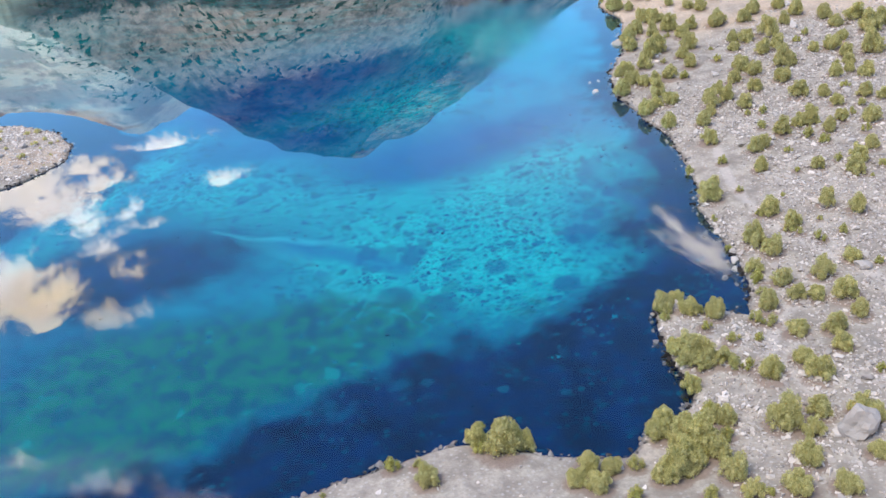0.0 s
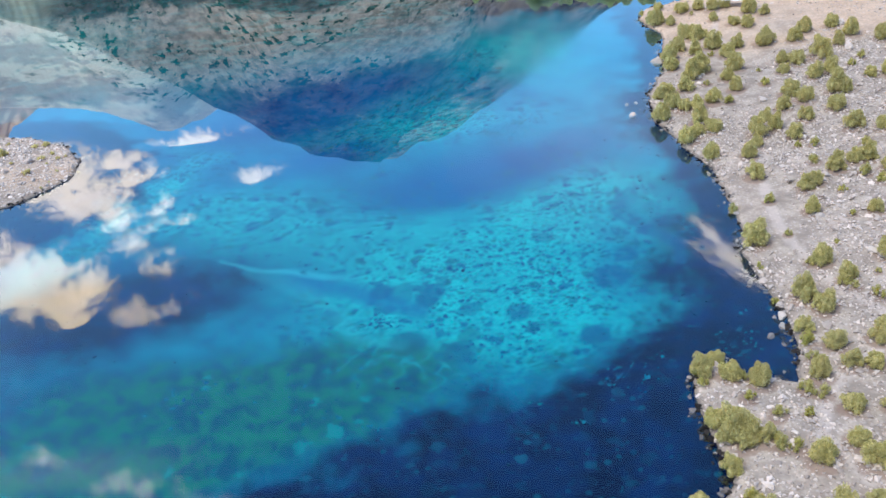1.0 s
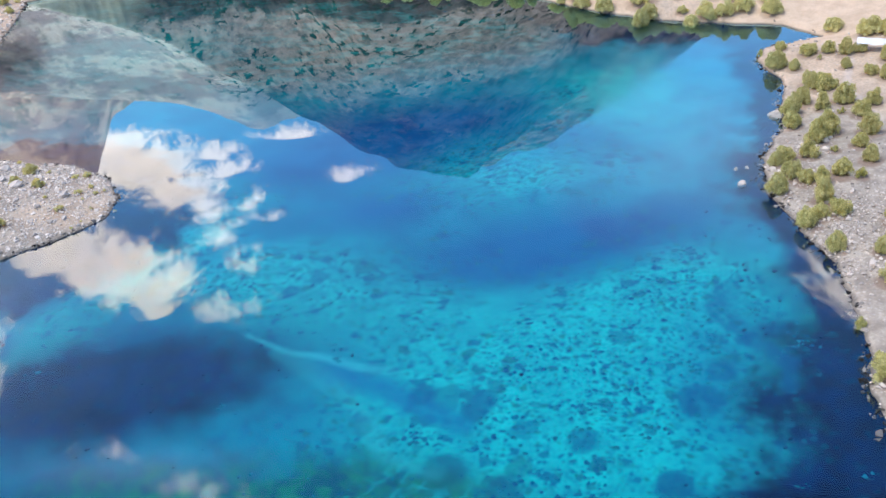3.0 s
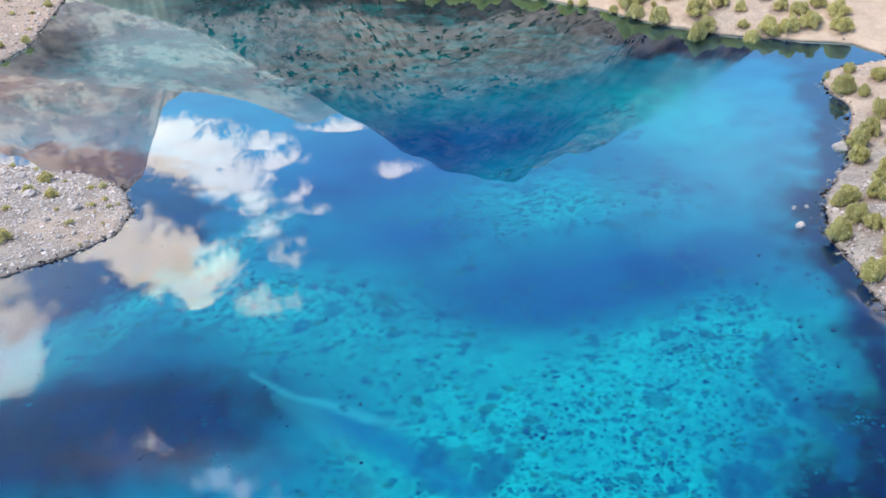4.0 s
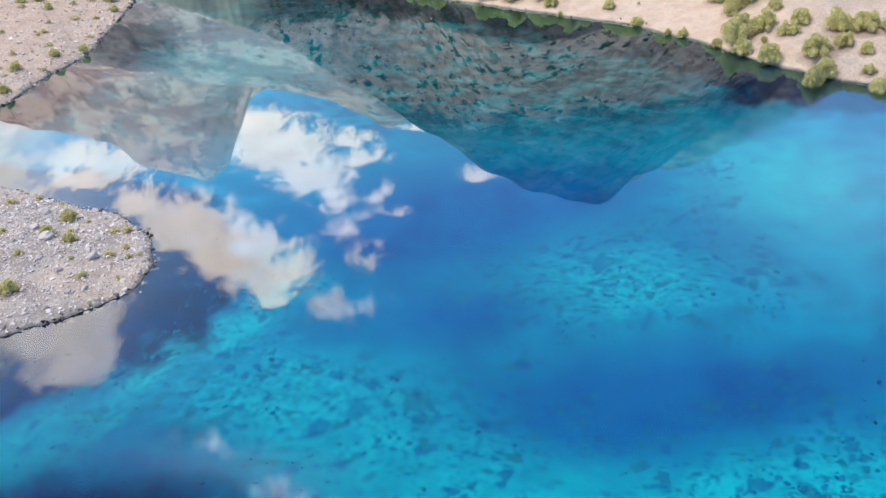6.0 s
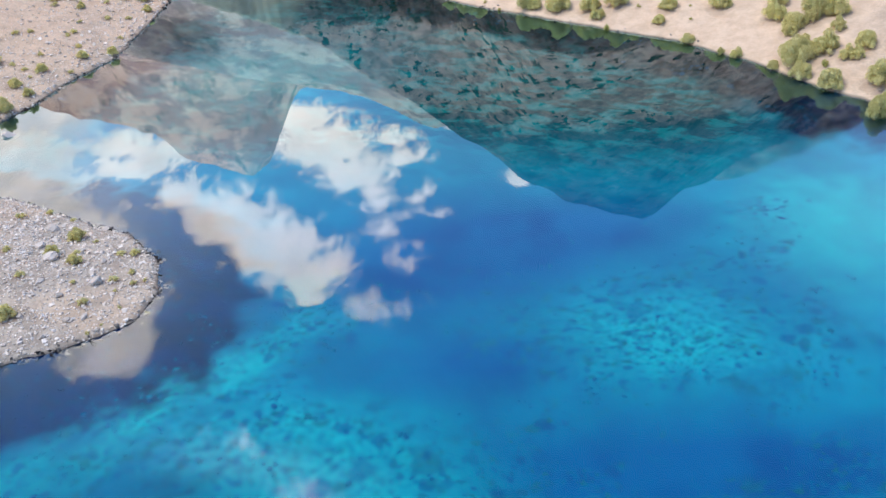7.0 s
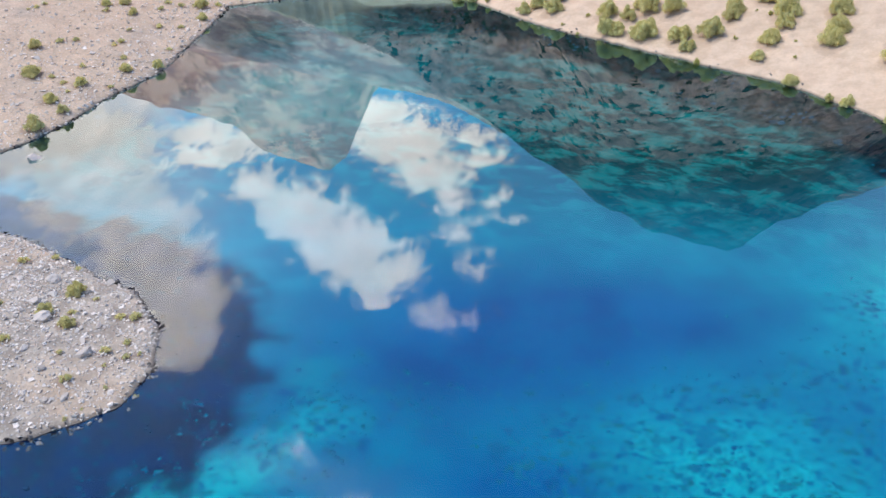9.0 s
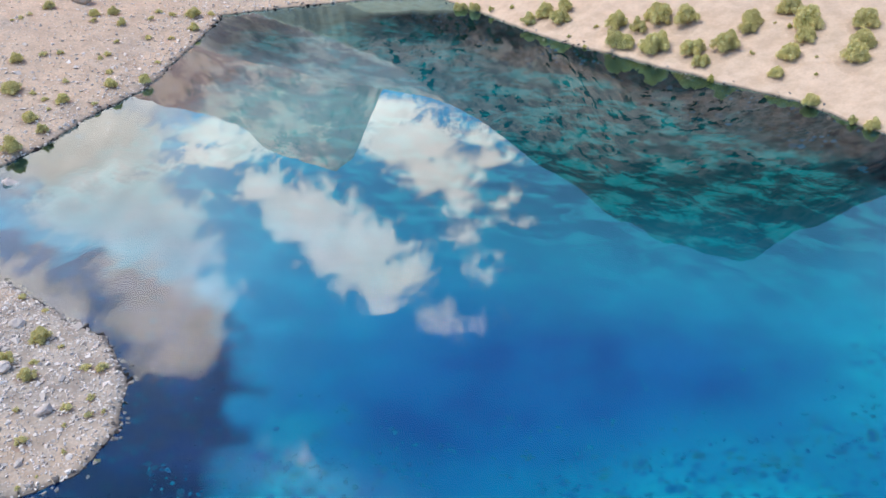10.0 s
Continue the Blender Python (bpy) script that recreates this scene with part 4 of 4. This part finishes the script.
plant_bushes(SPIT_SIDE, "bright green low shrub on the rubble spit", "small bright green shrub on the rubble spit", "shrubs on the rubble spit", DUSTY_KINDS, 0.8, PALE_SMALL_KINDS)


def stone_shape(base, squash, low=0.38, high=0.75):
    v, f = base
    cuts = rng.normal(size=(9, 3))
    cuts /= np.linalg.norm(cuts, axis=1)[:, None]
    p = v.copy()
    for c in cuts:
        over = p @ c - rng.uniform(low, high)
        p = p - np.maximum(over, 0)[:, None] * c
    p = p * (1, rng.uniform(0.65, 1.0), squash)
    return p, f


def broken_stone():
    """An angular broken stone, about a metre in half width."""
    bm = bmesh.new()
    for p in rng.normal(size=(9, 3)):
        bm.verts.new(p / np.linalg.norm(p) * rng.uniform(0.75, 1.0) * (1.0, 0.8, 0.62))
    made = bmesh.ops.convex_hull(bm, input=bm.verts)
    bmesh.ops.delete(bm, geom=[g for g in made["geom_interior"] if isinstance(g, bmesh.types.BMVert)], context="VERTS")
    bmesh.ops.triangulate(bm, faces=bm.faces)
    bm.verts.index_update()
    v = np.array([p.co[:] for p in bm.verts])
    f = np.array([[p.index for p in q.verts] for q in bm.faces])
    bm.free()
    return v, f


STONES = [broken_stone() for _ in range(20)]


def scatter_stones(name, label, x, y, size, material=None):
    """Loose rubble laid on the ground as one heap of many stones."""
    z, s = height(x, y)
    z = np.where(s > 0, z, np.maximum(z, -0.2))
    verts, faces, count = [], [], 0
    for k in range(len(x)):
        v, f = STONES[k % len(STONES)]
        turn = np.array(Euler((rng.uniform(-0.5, 0.5), rng.uniform(-0.5, 0.5), rng.uniform(0, 6.28))).to_matrix())
        p = (v * size[k]) @ turn.T + (x[k], y[k], z[k] + 0.10 * size[k])
        verts.append(p)
        faces.append(f + count)
        count += len(p)
    me = mesh_from(name, np.concatenate(verts), np.concatenate(faces), smooth=False)
    me.materials.append(material or STONE)
    tagged(new(name, me), label, "stones", kind="stuff")


def rubble():
    n = 190000
    x, y = rng.uniform(-14, 62, n), rng.uniform(40, 172, n)
    s = shore_distance(x, y)
    dense = rough(x, y, 11, 8, 3) + 0.35 * rough(x, y, 3, 9, 2)
    bare = blob(x, y, 1, 48, 11, 7) * 2.5 + blob(x, y, 25, 97, 3, 7) * 1.5 + blob(x, y, 30, 145, 5, 14) * 0.9
    keep = (s > 0.2) & (y < 184 - 0.4 * x) & (rng.uniform(0, 1, n) < np.clip(0.45 + 0.45 * dense + 0.15 * step(24, 32, x) - 0.5 * step(120, 150, y) - bare, 0.015, 0.7))
    x, y = x[keep], y[keep]
    scatter_stones("rubble", "grey angular rubble strewn over the shore", x, y, 0.09 + 0.46 * rng.beta(1.0, 6.5, len(x)) * rng.uniform(0.6, 2.2, len(x)))
    n = 46000
    x, y = rng.uniform(-112, -60, n), rng.uniform(88, 128, n)
    s = shore_distance(x, y)
    keep = (s > 0.1) & (s < 22) & (rng.uniform(0, 1, n) < 0.55 + 0.3 * rough(x, y, 7, 12, 3))
    x, y = x[keep], y[keep]
    scatter_stones("spit_rubble", "pale rubble covering the low spit", x, y, 0.08 + 0.42 * rng.beta(1.0, 6, len(x)) * rng.uniform(0.6, 2.0, len(x)), PALE_STONE)
    n = 24000
    x, y = rng.uniform(-158, -114, n), rng.uniform(136, 215, n)
    s = shore_distance(x, y)
    keep = (s > 0.1) & (rng.uniform(0, 1, n) < 0.6 * np.exp(-s / 10) + 0.12 + 0.25 * step(0.0, 0.5, rough(x, y, 10, 15, 3)))
    x, y = x[keep], y[keep]
    scatter_stones("bank_rubble", "pale stones on the tan bank", x, y, 0.08 + 0.50 * rng.beta(1.0, 6, len(x)) * rng.uniform(0.6, 2.0, len(x)), PALE_STONE)


def shore_stones():
    xs, ys = [], []
    for (ax, ay), (bx, by) in zip(LAKE, np.roll(LAKE, -1, 0)):
        length = math.hypot(bx - ax, by - ay)
        for _ in range(int(length * (0.9 if ay + 0.4 * ax > 178 else 3.2))):
            k = rng.uniform()
            off = rng.normal(-0.1, 0.4)
            nx, ny = (by - ay) / length, -(bx - ax) / length
            xs.append(ax + (bx - ax) * k + nx * off)
            ys.append(ay + (by - ay) * k + ny * off)
    xs, ys = np.array(xs), np.array(ys)
    scatter_stones("shore_stones", "weathered stones along the waterline", xs, ys, 0.14 + 0.55 * rng.beta(1.2, 4, len(xs)), WET_STONE)


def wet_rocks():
    """Near-black rocks added in uneven groups along the water's edge, imitating dark bank reflections."""
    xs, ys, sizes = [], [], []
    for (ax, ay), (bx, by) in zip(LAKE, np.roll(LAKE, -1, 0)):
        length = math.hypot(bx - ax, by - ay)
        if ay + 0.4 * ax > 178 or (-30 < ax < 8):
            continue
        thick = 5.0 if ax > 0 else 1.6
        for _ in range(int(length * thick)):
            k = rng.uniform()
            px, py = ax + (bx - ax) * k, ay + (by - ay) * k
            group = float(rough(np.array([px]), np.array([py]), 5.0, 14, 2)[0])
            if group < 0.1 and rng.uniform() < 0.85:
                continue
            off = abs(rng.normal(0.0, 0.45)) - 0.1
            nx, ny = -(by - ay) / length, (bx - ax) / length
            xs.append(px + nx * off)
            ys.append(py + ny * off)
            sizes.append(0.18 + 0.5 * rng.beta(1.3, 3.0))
    scatter_stones("wet_rocks", "near-black rocks imitating dark bank reflections at the water's edge", np.array(xs), np.array(ys), np.array(sizes), DARK_STONE)


def boulder(x, y, width, label, squash=0.7, z=None):
    v, f = stone_shape(BALL_3, squash, 0.55, 0.9)
    twist = rng.uniform(2, 4, 6)
    dent = np.sin(v[:, 0] * twist[0] + twist[1]) * np.sin(v[:, 1] * twist[2] + v[:, 2] * twist[3]) + 0.5 * np.sin(v[:, 2] * 3 * twist[4] + v[:, 0] * 2 * twist[5])
    v = v * (1 + 0.11 * dent + 0.025 * rng.normal(size=len(v)))[:, None]
    me = mesh_from("boulder", v * width / 1.75, f, smooth=False)
    me.materials.append(BOULDER_STONE)
    ob = new("boulder", me)
    base = max(ground_at(x, y), -0.4) if z is None else z
    ob.matrix_world = Matrix.LocRotScale((x, y, base + 0.22 * width * squash), Euler((rng.uniform(-0.15, 0.15), rng.uniform(-0.15, 0.15), rng.uniform(0, 6.28))), None)
    tagged(ob, label, "boulder", "boulders by the lake")


rubble()
shore_stones()
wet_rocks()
boulder(25.7, 52.2, 2.9, "large pale weathered boulder beside junipers", 1.0)
for bx, by, bw in [(46.1, 147.9, 1.5), (40.3, 135.7, 1.7), (44.4, 138.0, 1.6)]:
    boulder(bx, by, bw, "whitish boulder between junipers on the shore", 0.7)
boulder(33.6, 74.5, 1.6, "white flat boulder among rubble", 0.5)
boulder(-148.8, 186.0, 3.8, "big whitish boulder on the tan bank", 0.6)
for bx, by, bw in [(-75.8, 116.6, 1.7), (-81.5, 121.9, 1.4), (-68.0, 114.9, 1.5), (-76.7, 125.1, 1.0), (-70.5, 118.6, 0.8), (-66.5, 109.3, 0.8), (-65.2, 110.2, 0.7), (-69.5, 111.5, 0.8), (-73.0, 112.5, 0.8), (-79.0, 118.0, 1.0)]:
    boulder(bx, by, bw, "grey boulder half sunk in the rubble spit", 0.6)
for bx, by, bw in [(13.5, 124.6, 1.2), (12.9, 128.6, 0.6), (14.2, 129.0, 0.5), (21.3, 76.2, 0.7), (-110.8, 141.6, 2.0), (18.6, 143.6, 2.2), (22.6, 77.4, 0.9), (22.8, 78.8, 1.1), (23.0, 80.2, 0.9)]:
    boulder(bx, by, bw, "pale boulder standing in shallow lake water", 0.65)
for k in range(70):
    bx, by = rng.uniform(20, 58), rng.uniform(48, 135)
    if float(shore_distance(np.array([bx]), np.array([by]))[0]) > 1.5:
        boulder(bx, by, rng.uniform(0.5, 1.15), "grey angular boulder lying on the stony shore", rng.uniform(0.45, 0.75))


def tarp_shelter(x, y):
    n = Nodes("tarp")
    cloth = n.surface(n.mix(n.noise(0.5, 4), (0.66, 0.68, 0.70), (0.82, 0.83, 0.84)), 0.6, n.bump(n.noise(0.4, 3), 0.06))
    root = new("tarp_shelter")
    z = ground_at(x, y)
    root.matrix_world = pose(x, y, z, 0, 0, -12)
    tagged(root, "white tarpaulin shelter on thin wooden poles", "shelter")
    gx, gy, quads = grid(-2.1, 2.1, 15, -1.3, 1.3, 9)
    gz = 1.75 - 0.35 * np.abs(gy) ** 1.3 + 0.05 * np.sin(gx * 3 + gy * 2) - 0.06 * np.cos(gx * 1.5) ** 2
    me = mesh_from("canopy", np.stack([gx, gy, gz], 1), quads)
    part("canopy", me, cloth, root)
    for px, py in ((-2.0, -1.2), (2.0, -1.2), (-2.0, 1.2), (2.0, 1.2)):
        ang = np.arange(6) * math.pi / 3
        ring = np.stack([px + 0.035 * np.cos(ang), py + 0.035 * np.sin(ang)], 1)
        v = np.concatenate([np.c_[ring, np.full(6, -0.1)], np.c_[ring, np.full(6, 1.33)]])
        i = np.arange(6)
        part("pole", mesh_from("pole", v, np.stack([i, (i + 1) % 6, (i + 1) % 6 + 6, i + 6], 1)), BARK, root)


tarp_shelter(32.9, 161.5)


def dead_branch(x, y):
    """A bleached dead juniper stem with broken side twigs, lying on the stones."""
    root = new("dead_branch")
    root.matrix_world = pose(x, y, ground_at(x, y) + 0.12, 0, 0, 70)
    tagged(root, "bleached dead juniper branch lying on grey stones", "dead wood")
    n = Nodes("bleached_wood")
    wood = n.surface(n.mix(n.noise(0.2, 4), (0.50, 0.42, 0.34), (0.70, 0.63, 0.55)), 0.9)
    for name, start, end, width in (("stem", (-1.1, 0, 0), (1.2, 0.1, 0.35), 0.11), ("twig", (0.1, 0.03, 0.15), (0.6, 0.7, 0.5), 0.06), ("twig", (-0.4, 0, 0.08), (-0.2, -0.6, 0.45), 0.055), ("twig", (0.6, 0.05, 0.25), (1.0, -0.45, 0.7), 0.05)):
        rings = []
        for j in range(5):
            q = j / 4
            c = np.array(start) * (1 - q) + np.array(end) * q + (0, 0.05 * math.sin(5 * q), 0.04 * math.sin(4 * q))
            ang = np.arange(6) * math.pi / 3
            w = width * (1 - 0.7 * q)
            rings.append(c + np.stack([0 * ang, np.cos(ang) * w, np.sin(ang) * w], 1))
        i = np.arange(6)
        faces = [np.stack([6 * j + i, 6 * j + (i + 1) % 6, 6 * j + 6 + (i + 1) % 6, 6 * j + 6 + i], 1) for j in range(4)]
        part(name, mesh_from(name, np.concatenate(rings), np.concatenate(faces)), wood, root)


dead_branch(29.0, 107.9)


# ---- lake bed ----
def bed_growth_material(name, low, high, olive):
    n = Nodes(name)
    isle = n.node("ShaderNodeNewGeometry", "Random Per Island")
    colour = n.mix(n.ramp(isle, 0.0, 1.0), low, high)
    colour = n.mix(n.math("MULTIPLY", n.ramp(n.noise(9, 3), 0.5, 0.62), 0.6), colour, olive)
    colour = n.mix(n.ramp(n.noise(0.35, 4, 0.7), 0.4, 0.7, 0.0, 0.45), colour, high)
    return n.surface(colour, 0.95, Specular_IOR_Level=0.0)


def mounds(x, y, size, lift, sides=11):
    """Low irregular mounds lying on the lake bed, as one mesh."""
    z, s = height(x, y)
    k = len(x)
    ang = np.linspace(0, 2 * math.pi, sides, endpoint=False)[None, :] + rng.uniform(0, 6.28, (k, 1))
    stretch, turn = rng.uniform(0.5, 1.0, (k, 1)), rng.uniform(0, 3.14, (k, 1))
    r = size[:, None] * rng.uniform(0.62, 1.15, (k, sides))
    u, v = r * np.cos(ang), r * np.sin(ang) * stretch
    px, py = u * np.cos(turn) - v * np.sin(turn), u * np.sin(turn) + v * np.cos(turn)
    high = (lift * np.minimum(size, 1.0))[:, None]
    outer = np.stack([x[:, None] + px, y[:, None] + py, np.repeat((z - 0.12)[:, None], sides, 1)], 2)
    inner = np.stack([x[:, None] + 0.8 * px, y[:, None] + 0.8 * py, z[:, None] + high * rng.uniform(0.6, 1.2, (k, sides))], 2)
    top = np.stack([x, y, z + high[:, 0] * 1.2], 1)[:, None, :]
    verts = np.concatenate([outer, inner, top], 1).reshape(-1, 3)
    i = np.arange(sides)
    j = (i + 1) % sides
    one = np.concatenate([np.stack([i, j, sides + j], 1), np.stack([i, sides + j, sides + i], 1), np.stack([sides + i, sides + j, np.full(sides, 2 * sides)], 1)])
    return verts, (one[None] + (2 * sides + 1) * np.arange(k)[:, None, None]).reshape(-1, 3)


def lake_weed():
    """Clumps of weed, in drifts, on the pale silt."""
    n = 5200
    cx, cy = rng.uniform(-60, 22, n), rng.uniform(66, 165, n)
    keep = rng.uniform(0, 1, n) < 0.8 * np.clip(weed_cover(cx, cy), 0, 1) * step(-0.5, 0.5, rough(cx, cy, 7, 4, 3))
    cx, cy = cx[keep], cy[keep]
    many = rng.integers(2, 15, len(cx))
    spread = np.repeat(rng.uniform(0.3, 1.6, len(cx)), many)
    x, y = np.repeat(cx, many) + rng.normal(size=many.sum()) * spread, np.repeat(cy, many) + rng.normal(size=many.sum()) * spread * 0.7
    size = 0.07 + 0.60 * rng.beta(1.0, 5.5, len(x))
    keep = (shore_distance(x, y) < -2.5) & (rng.uniform(0, 1, len(x)) > 1.3 * (blob(x, y, -12, 113, 14, 6, 15) + blob(x, y, -28, 122, 8, 5, 30) + blob(x, y, -45, 86, 20, 9, 18)))
    verts, faces = mounds(x[keep], y[keep], size[keep], 0.05)
    me = mesh_from("lake_weed", verts, faces)
    me.materials.append(bed_growth_material("lake_weed", (0.0, 0.075, 0.215), (0.0, 0.19, 0.31), (0.003, 0.14, 0.16)))
    tagged(new("lake_weed", me), "dark blue-green weed clumps on the pale lake bed", "water weed", kind="stuff")


def sunken_stones():
    """Pale stones on the dark shelves round the lake."""
    n = 9000
    x, y = rng.uniform(-66, 24, n), rng.uniform(46, 132, n)
    s = shore_distance(x, y)
    brink = 4.0 + np.interp(x, [p[0] for p in SHELF_EDGE], [p[1] for p in SHELF_EDGE])
    shelf = np.maximum.reduce([step(3, -3, y - brink) * step(-40, -28, x), blob(x, y, -46, 85, 20, 9.5, 18), step(11, 5, -s)])
    keep = (s < -0.8) & (rng.uniform(0, 1, n) < 0.5 * shelf * step(-0.6, 0.5, rough(x, y, 6, 11, 3)))
    x, y = x[keep], y[keep]
    verts, faces = mounds(x, y, 0.08 + 0.5 * rng.beta(1.0, 6.0, len(x)), 0.3, 7)
    me = mesh_from("sunken_stones", verts, faces, smooth=False)
    me.materials.append(bed_growth_material("sunken_stone", (0.001, 0.011, 0.06), (0.002, 0.05, 0.135), (0.002, 0.035, 0.07)))
    tagged(new("sunken_stones", me), "silted blue-tinted stones on the dark lake shelf", "stones", kind="stuff")


lake_weed()
sunken_stones()
